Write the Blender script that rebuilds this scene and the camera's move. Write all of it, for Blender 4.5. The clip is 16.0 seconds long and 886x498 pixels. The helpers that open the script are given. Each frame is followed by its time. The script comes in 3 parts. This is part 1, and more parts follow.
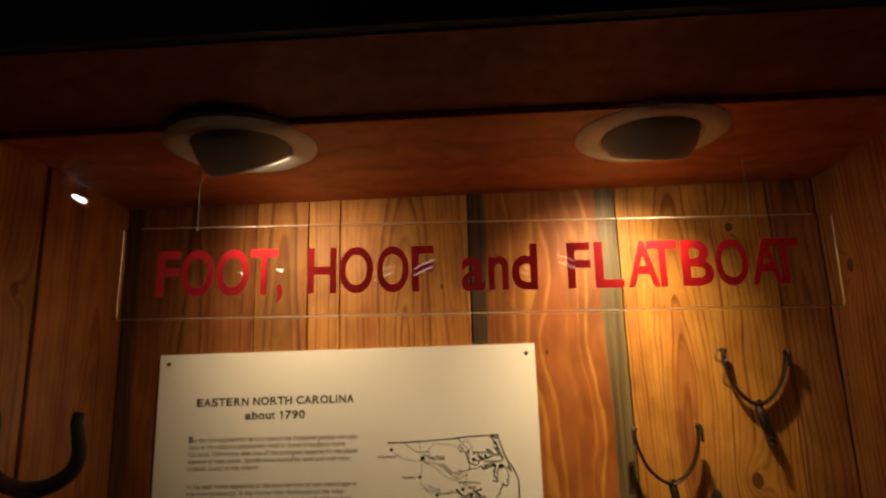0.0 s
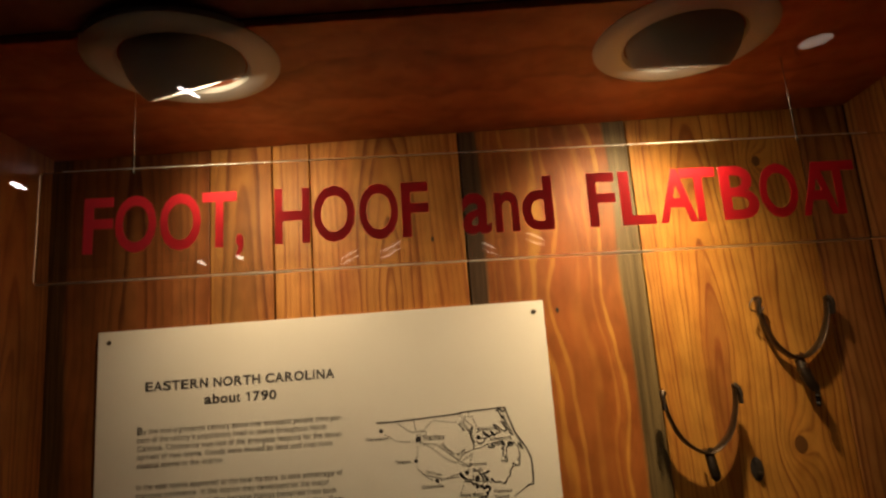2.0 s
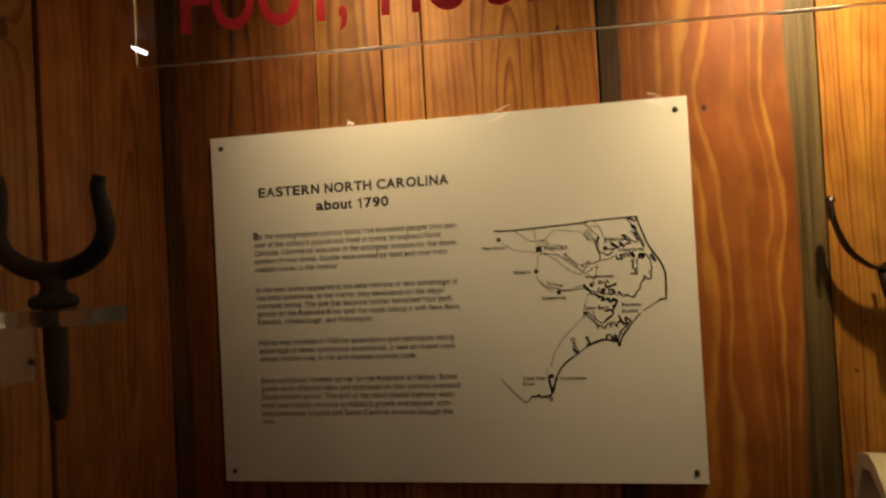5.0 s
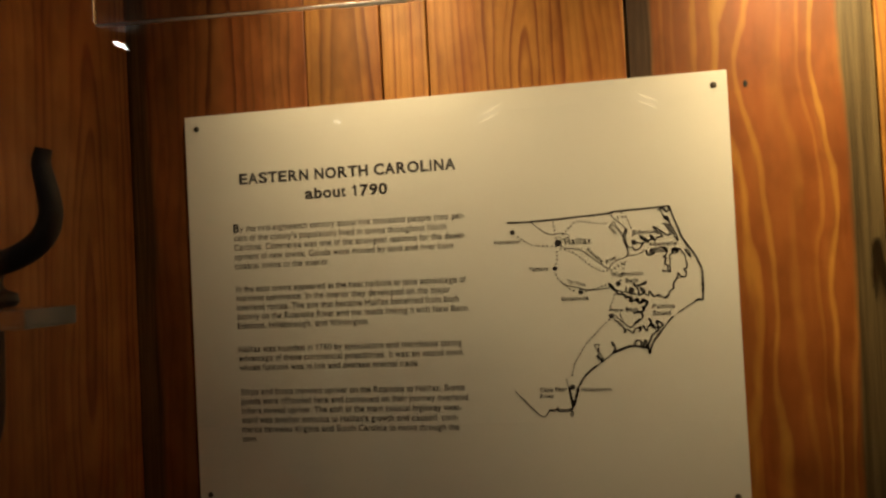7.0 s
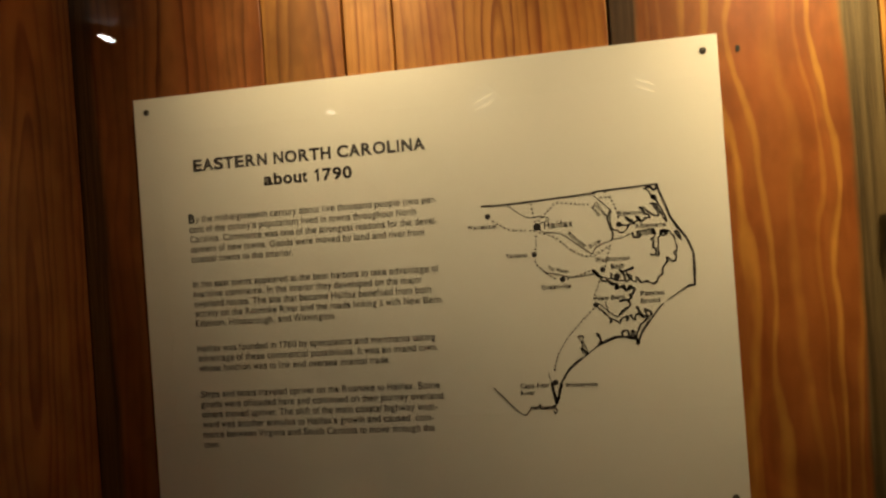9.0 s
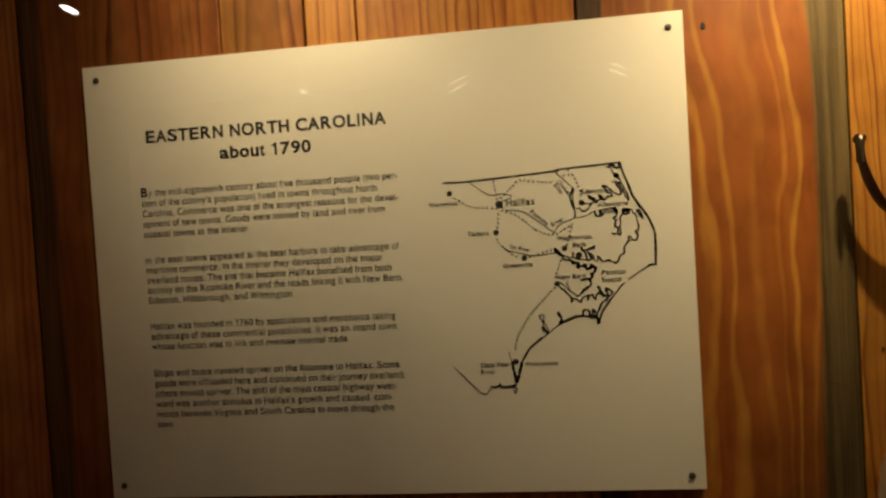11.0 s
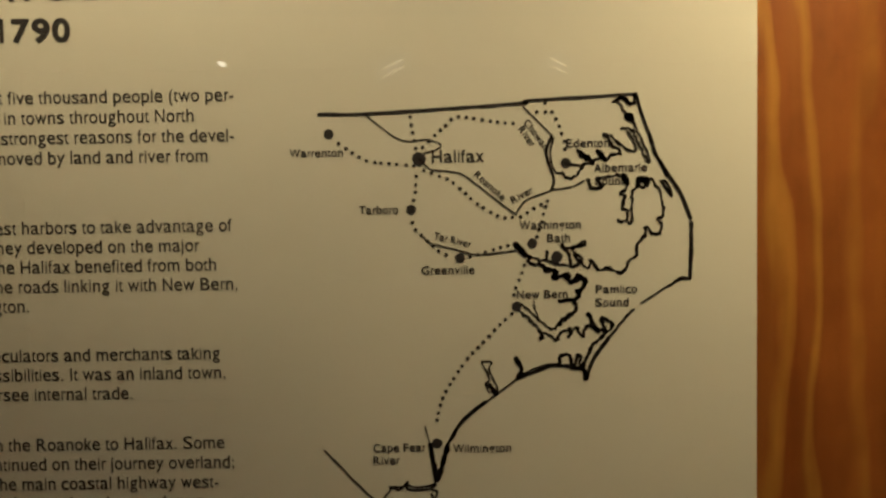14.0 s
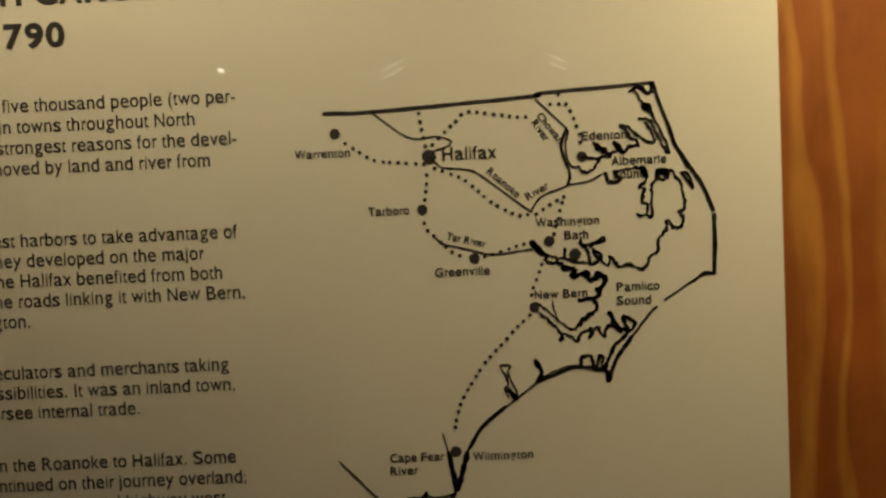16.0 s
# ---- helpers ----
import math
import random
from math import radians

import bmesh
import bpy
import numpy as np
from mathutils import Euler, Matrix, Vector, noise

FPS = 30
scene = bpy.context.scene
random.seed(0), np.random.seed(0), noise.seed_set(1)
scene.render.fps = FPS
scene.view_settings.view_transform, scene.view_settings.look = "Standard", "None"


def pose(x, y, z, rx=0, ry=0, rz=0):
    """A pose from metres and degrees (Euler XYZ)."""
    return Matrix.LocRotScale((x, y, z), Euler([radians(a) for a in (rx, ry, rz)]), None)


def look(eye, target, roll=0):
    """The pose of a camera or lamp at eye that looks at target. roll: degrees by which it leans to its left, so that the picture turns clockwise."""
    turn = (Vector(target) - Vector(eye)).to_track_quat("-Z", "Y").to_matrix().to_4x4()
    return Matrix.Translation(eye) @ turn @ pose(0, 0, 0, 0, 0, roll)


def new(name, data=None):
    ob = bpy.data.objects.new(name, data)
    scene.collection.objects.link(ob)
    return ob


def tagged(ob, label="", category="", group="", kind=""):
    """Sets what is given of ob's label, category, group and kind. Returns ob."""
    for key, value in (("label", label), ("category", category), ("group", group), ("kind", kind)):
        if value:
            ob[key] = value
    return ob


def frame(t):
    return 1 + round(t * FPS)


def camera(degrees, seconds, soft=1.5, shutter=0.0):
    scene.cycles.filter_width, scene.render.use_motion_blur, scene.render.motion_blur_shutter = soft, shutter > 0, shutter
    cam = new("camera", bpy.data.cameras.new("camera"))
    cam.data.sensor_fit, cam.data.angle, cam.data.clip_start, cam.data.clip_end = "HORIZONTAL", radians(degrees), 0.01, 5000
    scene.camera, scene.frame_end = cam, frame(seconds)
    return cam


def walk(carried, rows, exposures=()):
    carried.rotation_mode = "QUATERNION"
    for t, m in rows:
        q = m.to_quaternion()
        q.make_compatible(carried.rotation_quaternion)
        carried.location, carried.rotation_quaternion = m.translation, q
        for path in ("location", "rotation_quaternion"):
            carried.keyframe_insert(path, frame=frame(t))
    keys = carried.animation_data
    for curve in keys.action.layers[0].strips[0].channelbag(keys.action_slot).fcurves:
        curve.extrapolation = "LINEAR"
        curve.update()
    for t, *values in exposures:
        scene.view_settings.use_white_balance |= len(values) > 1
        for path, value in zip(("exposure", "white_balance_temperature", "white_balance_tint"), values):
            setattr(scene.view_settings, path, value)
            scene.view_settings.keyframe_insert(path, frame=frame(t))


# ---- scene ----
import functools

cam = camera(69.16, 16.0, soft=2.5)
PATH = [
    (0, (0.1795, -0.8672, 1.5380), (0.0825, 1.0816, 1.9770), -1.69),
    (0.5, (0.1966, -0.8671, 1.5347), (0.0872, 1.0782, 1.9864), -1.98),
    (1, (0.2085, -0.8425, 1.5197), (0.0816, 1.1019, 1.9705), -3.15),
    (1.5, (0.1557, -0.7881, 1.5250), (0.0941, 1.1646, 1.9529), -3.79),
    (2, (0.1388, -0.7357, 1.5206), (0.1546, 1.2251, 1.9142), -4.29),
    (2.5, (0.1288, -0.7028, 1.5157), (0.0853, 1.2673, 1.8574), -3.26),
    (3, (0.1324, -0.6981, 1.5055), (0.0051, 1.2780, 1.7862), -2.75),
    (3.5, (0.1283, -0.6907, 1.4920), (-0.0607, 1.2890, 1.7048), -2.63),
    (4, (0.1237, -0.6849, 1.4780), (-0.1317, 1.2933, 1.6248), -2.79),
    (4.5, (0.1153, -0.6772, 1.4678), (-0.1865, 1.2982, 1.5482), -3.13),
    (5, (0.1171, -0.6639, 1.4522), (-0.2219, 1.3069, 1.4830), -3.06),
    (5.2, (0.1142, -0.6573, 1.4535), (-0.2333, 1.3123, 1.4511), -3.05),
    (7.5, (0.0834, -0.5669, 1.4421), (-0.1959, 1.4130, 1.4872), -3.18),
    (8, (0.0873, -0.5477, 1.4398), (-0.1901, 1.4325, 1.4801), -3.73),
    (8.5, (0.0965, -0.5426, 1.4417), (-0.2033, 1.4347, 1.4648), -4.07),
    (11, (0.1139, -0.5295, 1.4363), (-0.1128, 1.4570, 1.3880), -3.53),
    (11.5, (0.1164, -0.5167, 1.4285), (0.0080, 1.4779, 1.3285), -3.22),
    (12, (0.1181, -0.4616, 1.4345), (0.0569, 1.5318, 1.2834), -2.28),
    (12.5, (0.1177, -0.4099, 1.4396), (0.1211, 1.5873, 1.3352), -1.12),
    (13, (0.1251, -0.3669, 1.4399), (0.1141, 1.6309, 1.3472), -0.50),
    (13.5, (0.1133, -0.3289, 1.4333), (0.1061, 1.6691, 1.3478), -0.86),
    (14, (0.1134, -0.2917, 1.4267), (0.1051, 1.7069, 1.3552), -0.92),
    (14.5, (0.1127, -0.2745, 1.4244), (0.1036, 1.7240, 1.3498), -1.28),
    (15, (0.1109, -0.2772, 1.4241), (0.0967, 1.7211, 1.3476), -1.68),
    (15.5, (0.1129, -0.2777, 1.4250), (0.0847, 1.7203, 1.3454), -2.31),
    (16, (0.1091, -0.2810, 1.4266), (0.0891, 1.7176, 1.3568), -2.57),
]
walk(cam, [(t, look(eye, target, roll)) for t, eye, target, roll in PATH], [(0, 0.1, 6500, 19), (1.5, 0.04, 6500, 19), (2.5, -0.06, 6500, 19), (3.5, -0.18, 6500, 18), (5, 0.0, 6500, 14), (7.5, 0.12, 6500, 9), (11.5, 0.13, 6450, 8), (13, 0.02, 6350, 6), (14, 0.0, 6220, 5), (16, -0.02, 6150, 5)])

# ---- world, light ----
world = bpy.data.worlds.new("world")
scene.world = world
world.use_nodes = True
world.node_tree.nodes["Background"].inputs[0].default_value = (0.10, 0.08, 0.06, 1)
world.node_tree.nodes["Background"].inputs[1].default_value = 0.05

CEIL = 1.812            # underside of the case's ceiling
LEFT, RIGHT = -0.318, 0.648
GLASS = -0.262          # outer face of the glass front
LAMPS = [((-0.073, -0.210, CEIL), (0.19, 0.475, -0.86), 3.5, (-0.04, 0.78), 104), ((0.380, -0.186, CEIL), (-0.03, 0.435, -0.90), 8.3, (-0.10, 0.49), 100)]


UP = Vector((0, 0, 0.007))    # how far the eyeballs' centres lie over the ceiling's face


def spot(at, aim, watts, turn, spread):
    data = bpy.data.lights.new("halogen", "SPOT")
    data.energy, data.color = watts, (1.0, 0.735, 0.36)
    data.spot_size, data.spot_blend, data.shadow_soft_size = radians(spread), 0.95, 0.010
    ob = new("halogen", data)
    aim = Vector(aim).normalized()
    base = Vector(at) + UP + aim * 0.0335
    ob.matrix_world = look(base, base + aim + Vector((*turn, 0)))
    return ob


for lamp in LAMPS:
    spot(*lamp)


# ---- materials ----
class Nodes:
    """Short hand for a node material."""

    def __init__(self, name):
        self.mat = bpy.data.materials.new(name)
        self.mat.use_nodes = True
        self.tree = self.mat.node_tree
        self.bsdf = self.tree.nodes["Principled BSDF"]

    def add(self, kind, **inputs):
        node = self.tree.nodes.new(kind)
        for key, value in inputs.items():
            self.put(node, key.replace("_", " "), value)
        return node

    def put(self, node, key, value):
        key = int(key[1:]) if key[0] == "i" and key[1:].isdigit() else key
        if isinstance(value, bpy.types.NodeSocket):
            self.tree.links.new(value, node.inputs[key])
        else:
            node.inputs[key].default_value = value

    def math(self, op, a, b=0.0, c=0.0):
        node = self.tree.nodes.new("ShaderNodeMath")
        node.operation = op
        for n, v in enumerate((a, b, c)):
            self.put(node, f"i{n}", v)
        return node.outputs[0]

    def noise(self, vector, scale, detail=3.0, rough=0.5):
        return self.add("ShaderNodeTexNoise", Vector=vector, Scale=scale, Detail=detail, Roughness=rough).outputs["Fac"]

    def ramp(self, fac, *stops):
        node = self.add("ShaderNodeValToRGB", Fac=fac)
        while len(node.color_ramp.elements) < len(stops):
            node.color_ramp.elements.new(0.5)
        for e, (p, c) in zip(node.color_ramp.elements, stops):
            e.position, e.color = p, (*c, 1) if len(c) == 3 else c
        return node.outputs["Color"]

    def mix(self, fac, a, b, kind="MIX"):
        node = self.tree.nodes.new("ShaderNodeMix")
        node.data_type, node.blend_type = "RGBA", kind
        for n, v in ((0, fac), (6, a), (7, b)):
            if not isinstance(v, bpy.types.NodeSocket) and n > 0 and len(v) == 3:
                v = (*v, 1)
            self.put(node, f"i{n}", v)
        return node.outputs[2]

    def coords(self):
        return self.add("ShaderNodeTexCoord").outputs["Object"]

    def scaled(self, vector, scale, shift=(0, 0, 0)):
        return self.add("ShaderNodeMapping", Vector=vector, Scale=scale, Location=shift).outputs["Vector"]

    def bump(self, height, strength, distance=0.001):
        node = self.add("ShaderNodeBump", Height=height, Strength=strength, Distance=distance)
        self.put(self.bsdf, "Normal", node.outputs["Normal"])

    def finish(self, color, rough=0.5, metal=0.0, spec=0.5):
        self.put(self.bsdf, "Base Color", color if isinstance(color, bpy.types.NodeSocket) else (*color[:3], 1))
        self.put(self.bsdf, "Roughness", rough)
        self.put(self.bsdf, "Metallic", metal)
        self.put(self.bsdf, "Specular IOR Level", spec)
        return self.mat


def wood(name, early, late, heart, ring, wave, across="X", slope=0.05, band=(0.45, 0.85), seed=0.0, rough=0.42, blotch=0.35, knots=(), edges=(), core=0.0, even=0.45):
    """Sawn softwood. heart: where the rings' centre lies (across, up); ring: ring width; wave: how far the rings
    wander; knots: (across, up, radius); edges: discoloured or darker edges (where, which way, colour); core: reach of
    the red heart; even: how alike the rings are.
    """
    n = Nodes(name)
    co = n.coords()
    sep = n.add("ShaderNodeSeparateXYZ", Vector=co)
    u, z = sep.outputs[across], sep.outputs["Z"]
    slow = n.noise(n.scaled(co, (5, 5, 1.6), (seed, seed * 2, seed)), 1.6, 2.0)
    mid = n.noise(n.scaled(co, (16, 16, 4.5), (seed * 3, 0, seed)), 1.6, 2.0)
    du = n.math("ADD", n.math("SUBTRACT", u, heart[0]), n.math("MULTIPLY", n.math("SUBTRACT", slow, 0.5), wave * 2))
    du = n.math("ADD", du, n.math("MULTIPLY", n.math("SUBTRACT", mid, 0.5), wave * 0.45))
    du = n.math("ADD", du, n.math("MULTIPLY", n.math("SUBTRACT", n.noise(n.scaled(co, (45, 45, 9), (seed, seed, 0)), 1.5, 2.0), 0.5), wave * 0.16))
    swirl = None
    for ku, kz, kr in knots:
        d = n.math("SQRT", n.math("ADD", n.math("POWER", n.math("SUBTRACT", u, ku), 2.0), n.math("MULTIPLY", n.math("POWER", n.math("SUBTRACT", z, kz), 2.0), 0.55)))
        pull = n.math("MULTIPLY", n.math("POWER", 2.718, n.math("MULTIPLY", d, -1.0 / (kr * 2.2))), kr * 6.0)
        du = n.math("ADD", du, pull)
        hard = n.math("LESS_THAN", n.math("ADD", d, n.math("MULTIPLY", n.math("SUBTRACT", mid, 0.5), kr * 0.5)), kr)
        swirl = hard if swirl is None else n.math("MAXIMUM", swirl, hard)
    dz = n.math("MULTIPLY", n.math("SUBTRACT", z, heart[1]), slope)
    r = n.math("SQRT", n.math("ADD", n.math("POWER", du, 2.0), n.math("POWER", dz, 2.0)))
    crowd = n.add("ShaderNodeTexNoise", Vector=n.add("ShaderNodeCombineXYZ", X=r, Y=seed).outputs[0], Scale=0.45 / ring, Detail=1.0).outputs["Fac"]
    turns = n.math("ADD", n.math("DIVIDE", r, ring), n.math("MULTIPLY", crowd, 2.2))
    f = n.math("FRACT", turns)
    each = n.add("ShaderNodeTexWhiteNoise", Vector=n.add("ShaderNodeCombineXYZ", X=n.math("FLOOR", turns), Y=seed).outputs[0]).outputs["Value"]
    tone = n.ramp(f, (0.0, (0, 0, 0)), (band[0], (0.14, 0.14, 0.14)), (band[1], (1, 1, 1)), (0.94, (0.75, 0.75, 0.75)), (1.0, (0, 0, 0)))
    fine = n.noise(n.scaled(co, (330, 330, 7), (0, 0, seed)), 1.0, 4.0, 0.7)
    pores = n.noise(n.scaled(co, (90, 90, 3), (seed, 0, 0)), 1.0, 3.0, 0.6)
    fade = n.noise(n.scaled(co, (14, 14, 2.5), (seed * 5, 1, seed)), 1.0, 2.0)
    tone = n.math("ADD", n.math("MULTIPLY", tone, n.math("MULTIPLY", n.math("ADD", even, n.math("MULTIPLY", n.math("POWER", each, 1.6), 1.25 - even)), n.math("ADD", 0.0, n.math("MULTIPLY", n.math("ADD", pores, fade), 0.95)))), n.math("MULTIPLY", n.math("SUBTRACT", fine, 0.5), 0.35))
    col = n.mix(n.math("MINIMUM", n.math("MAXIMUM", tone, 0.0), 1.0), early, late)
    warm = n.noise(n.scaled(co, (38, 38, 2.2), (seed * 2, seed, 0)), 1.0, 3.0, 0.55)
    red = n.mix(1.0, col, (0.80, 0.58, 0.50), "MULTIPLY")
    col = n.mix(n.ramp(warm, (0.42, (0, 0, 0)), (0.66, (0.6, 0.6, 0.6))), col, red)
    if core:
        col = n.mix(n.ramp(n.math("ADD", n.math("DIVIDE", r, core), n.math("MULTIPLY", n.math("SUBTRACT", pores, 0.5), 0.5)), (0.45, (0.62, 0.62, 0.62)), (0.75, (0, 0, 0))), col, (0.27, 0.075, 0.020))
    mottle = n.noise(n.scaled(co, (30, 30, 16), (seed, 2, seed)), 1.4, 3.0, 0.6)
    col = n.mix(1.0, col, n.ramp(mottle, (0.38, (0.80, 0.76, 0.72)), (0.58, (1.0, 1.0, 1.0))), "MULTIPLY")
    stain = n.noise(n.scaled(co, (4, 4, 1.5), (seed, seed, 0)), 2.0, 4.0, 0.6)
    stain = n.ramp(stain, (0.35, (1 - blotch,) * 3), (0.62, (1.0, 1.0, 1.0)))
    col = n.mix(1.0, col, stain, "MULTIPLY")
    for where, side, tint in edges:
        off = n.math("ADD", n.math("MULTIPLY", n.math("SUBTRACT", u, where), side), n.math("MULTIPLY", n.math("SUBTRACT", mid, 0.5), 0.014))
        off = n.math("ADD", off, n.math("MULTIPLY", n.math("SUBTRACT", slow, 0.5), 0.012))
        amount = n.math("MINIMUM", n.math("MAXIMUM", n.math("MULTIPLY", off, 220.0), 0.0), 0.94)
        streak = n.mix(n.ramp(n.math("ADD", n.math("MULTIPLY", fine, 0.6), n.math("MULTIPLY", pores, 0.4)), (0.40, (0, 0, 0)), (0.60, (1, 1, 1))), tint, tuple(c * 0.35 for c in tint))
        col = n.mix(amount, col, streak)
    if swirl is not None:
        col = n.mix(n.math("MULTIPLY", swirl, 0.85), col, (0.075, 0.028, 0.010))
    n.bump(n.math("ADD", n.math("MULTIPLY", fine, 0.5), n.math("MULTIPLY", tone, 0.5)), 0.35, 0.0006)
    return n.finish(col, n.math("ADD", rough, n.math("MULTIPLY", pores, 0.15)), 0.0, 0.3)


def plain(name, color, rough=0.5, metal=0.0, vary=0.15, scale=60.0, relief=0.0):
    """One colour with a little unevenness."""
    n = Nodes(name)
    co = n.coords()
    a, b = n.noise(co, scale, 4.0, 0.6), n.noise(co, scale * 0.12, 3.0)
    shade = n.math("ADD", 1 - vary, n.math("MULTIPLY", n.math("ADD", a, b), vary))
    col = n.mix(1.0, color, n.ramp(shade, (0.0, (0, 0, 0)), (1.0, (1, 1, 1))), "MULTIPLY")
    if relief:
        n.bump(a, 0.5, relief)
    return n.finish(col, n.math("ADD", rough - 0.05, n.math("MULTIPLY", b, 0.1)), metal)


def glassy(name, tint=(1, 1, 1), ior=1.47, rough=0.0):
    n = Nodes(name)
    n.put(n.bsdf, "Transmission Weight", 1.0)
    n.put(n.bsdf, "IOR", ior)
    return n.finish(tint, rough)


def glow(name, color, strength):
    n = Nodes(name)
    n.put(n.bsdf, "Emission Color", (*color, 1))
    n.put(n.bsdf, "Emission Strength", strength)
    return n.finish((0.5, 0.5, 0.5))


# the corner plank turns darker brown along its left edge
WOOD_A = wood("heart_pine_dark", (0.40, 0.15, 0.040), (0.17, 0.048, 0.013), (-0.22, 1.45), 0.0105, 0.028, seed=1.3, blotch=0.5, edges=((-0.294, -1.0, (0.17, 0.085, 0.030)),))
WOOD_B = wood("pine_amber", (0.58, 0.26, 0.060), (0.27, 0.088, 0.020), (-0.09, 1.30), 0.0085, 0.018, seed=2.1, blotch=0.5, even=0.25)
WOOD_C = wood("pine_gold", (0.62, 0.29, 0.066), (0.33, 0.115, 0.026), (-0.15, 1.7), 0.0065, 0.010, seed=3.7, even=0.3)
WOOD_D = wood("pine_cathedral", (0.60, 0.265, 0.058), (0.30, 0.098, 0.021), (0.085, 1.60), 0.0075, 0.022, slope=0.13, seed=4.2, even=0.25)
WOOD_F = wood("pine_flame", (0.36, 0.110, 0.021), (0.58, 0.27, 0.048), (0.10, 1.50), 0.0165, 0.052, slope=0.09, band=(0.58, 0.80), seed=5.5, even=0.32, blotch=0.45, edges=((0.197, -1.0, (0.085, 0.052, 0.028)), (0.346, 1.0, (0.165, 0.125, 0.056))))
WOOD_H = wood("pine_knotty", (0.60, 0.290, 0.050), (0.25, 0.074, 0.014), (0.452, 1.48), 0.0066, 0.024, slope=0.10, band=(0.66, 0.88), seed=6.4, core=0.024, even=0.5, knots=((0.524, 1.420, 0.0068), (0.528, 1.749, 0.005)))
WOOD_I = wood("pine_side", (0.50, 0.225, 0.06), (0.19, 0.06, 0.018), (0.62, 1.5), 0.0095, 0.02, seed=7.9, blotch=0.4)
WOOD_L1 = wood("left_pine_gold", (0.54, 0.25, 0.066), (0.33, 0.125, 0.035), (-0.33, 1.5), 0.0105, 0.018, "Y", seed=8.2, knots=((-0.205, 1.661, 0.006),))
WOOD_L2 = wood("left_pine_red", (0.45, 0.175, 0.046), (0.28, 0.09, 0.025), (-0.06, 1.4), 0.0095, 0.022, "Y", slope=0.09, seed=9.6)
WOOD_R = wood("right_pine", (0.50, 0.23, 0.065), (0.22, 0.075, 0.022), (-0.1, 1.6), 0.0100, 0.02, "Y", seed=11.1, knots=((-0.05, 1.68, 0.007),))
CEIL_WOOD = wood("ceiling_plywood", (0.42, 0.115, 0.034), (0.29, 0.072, 0.02), (-0.15, 1.0), 0.05, 0.06, "Y", slope=0.02, seed=14.0, blotch=0.25)
BLACK = plain("black_paint", (0.012, 0.011, 0.010), 0.7)
ROOM = plain("dark_room_paint", (0.03, 0.026, 0.022), 0.8)
CARPET = plain("dark_carpet", (0.025, 0.02, 0.018), 0.95, scale=200, relief=0.002)
BOARD = plain("matte_white_board", (0.84, 0.83, 0.77), 0.38, vary=0.05, scale=14)
INK = plain("black_ink", (0.032, 0.028, 0.033), 0.5, vary=0.2)
SCREW = plain("dark_screw", (0.075, 0.066, 0.055), 0.5, 0.4, relief=0.0003)
DARK_IRON = plain("blackened_iron", (0.021, 0.0145, 0.0105), 0.68, 0.0, 0.4, 120, 0.0008)
WORN_IRON = plain("worn_iron", (0.055, 0.040, 0.029), 0.38, 0.8, 0.5, 150, 0.0005)
BRIGHT = plain("polished_steel", (0.55, 0.50, 0.42), 0.25, 1.0)
TRIM = plain("cream_enamel", (0.47, 0.45, 0.39), 0.45, vary=0.1)
EYEBALL = plain("grey_enamel", (0.33, 0.33, 0.29), 0.5, vary=0.1)
REFLECTOR = plain("bright_reflector", (0.85, 0.82, 0.75), 0.2, 0.6)
BULB = glow("lit_bulb", (1.0, 0.80, 0.50), 11.0)
CLEAR = glassy("clear_acrylic", (0.98, 0.985, 0.98), 1.49)
CLOUDY = glassy("worn_acrylic", (0.93, 0.93, 0.90), 1.3, 0.12)
CLOUDY.node_tree.nodes["Principled BSDF"].inputs["Transmission Weight"].default_value = 0.93
EDGE = glassy("frosted_acrylic_edge", (0.9, 0.9, 0.87), 1.25, 0.4)
EDGE.node_tree.nodes["Principled BSDF"].inputs["Transmission Weight"].default_value = 0.96
EDGE_SOFT = glassy("sawn_acrylic_edge", (0.95, 0.95, 0.93), 1.12, 0.3)
EDGE_PALE = glassy("worn_acrylic_end", (0.9, 0.88, 0.82), 1.3, 0.5)
EDGE_PALE.node_tree.nodes["Principled BSDF"].inputs["Transmission Weight"].default_value = 0.55
# flat pale colour for the lamps' glints on the sign's lower edge
EDGE_GLINT = plain("painted_edge_glint", (0.85, 0.83, 0.78), 0.25, vary=0.3, scale=40)
PANE = glassy("front_glass", (0.985, 0.99, 0.985), 1.5)
RED_VINYL = plain("red_letters", (0.84, 0.012, 0.028), 0.5, vary=0.08)
RED_VINYL.node_tree.nodes["Principled BSDF"].inputs["Transmission Weight"].default_value = 0.35
LINE = plain("fishing_line", (0.6, 0.57, 0.5), 0.2)
LINE.node_tree.nodes["Principled BSDF"].inputs["Transmission Weight"].default_value = 0.8
HIDE = plain("cream_hide", (0.88, 0.79, 0.55), 0.6, vary=0.25, scale=40, relief=0.001)
ROOM_LAMP = glow("room_lamp_glow", (1.0, 0.95, 0.85), 60.0)
ROOM_LAMP_MID = glow("room_lamp_mid", (1.0, 0.9, 0.75), 9.0)
ROOM_LAMP_FAINT = glow("room_lamp_faint", (1.0, 0.9, 0.75), 2.0)
ROOM_LAMP_DIM = glow("room_lamp_dim", (1.0, 0.82, 0.60), 1.5)


# ---- builders ----
def mesh_of(name, bm, material):
    me = bpy.data.meshes.new(name)
    bm.normal_update()
    bm.to_mesh(me)
    bm.free()
    me.materials.append(material)
    return me


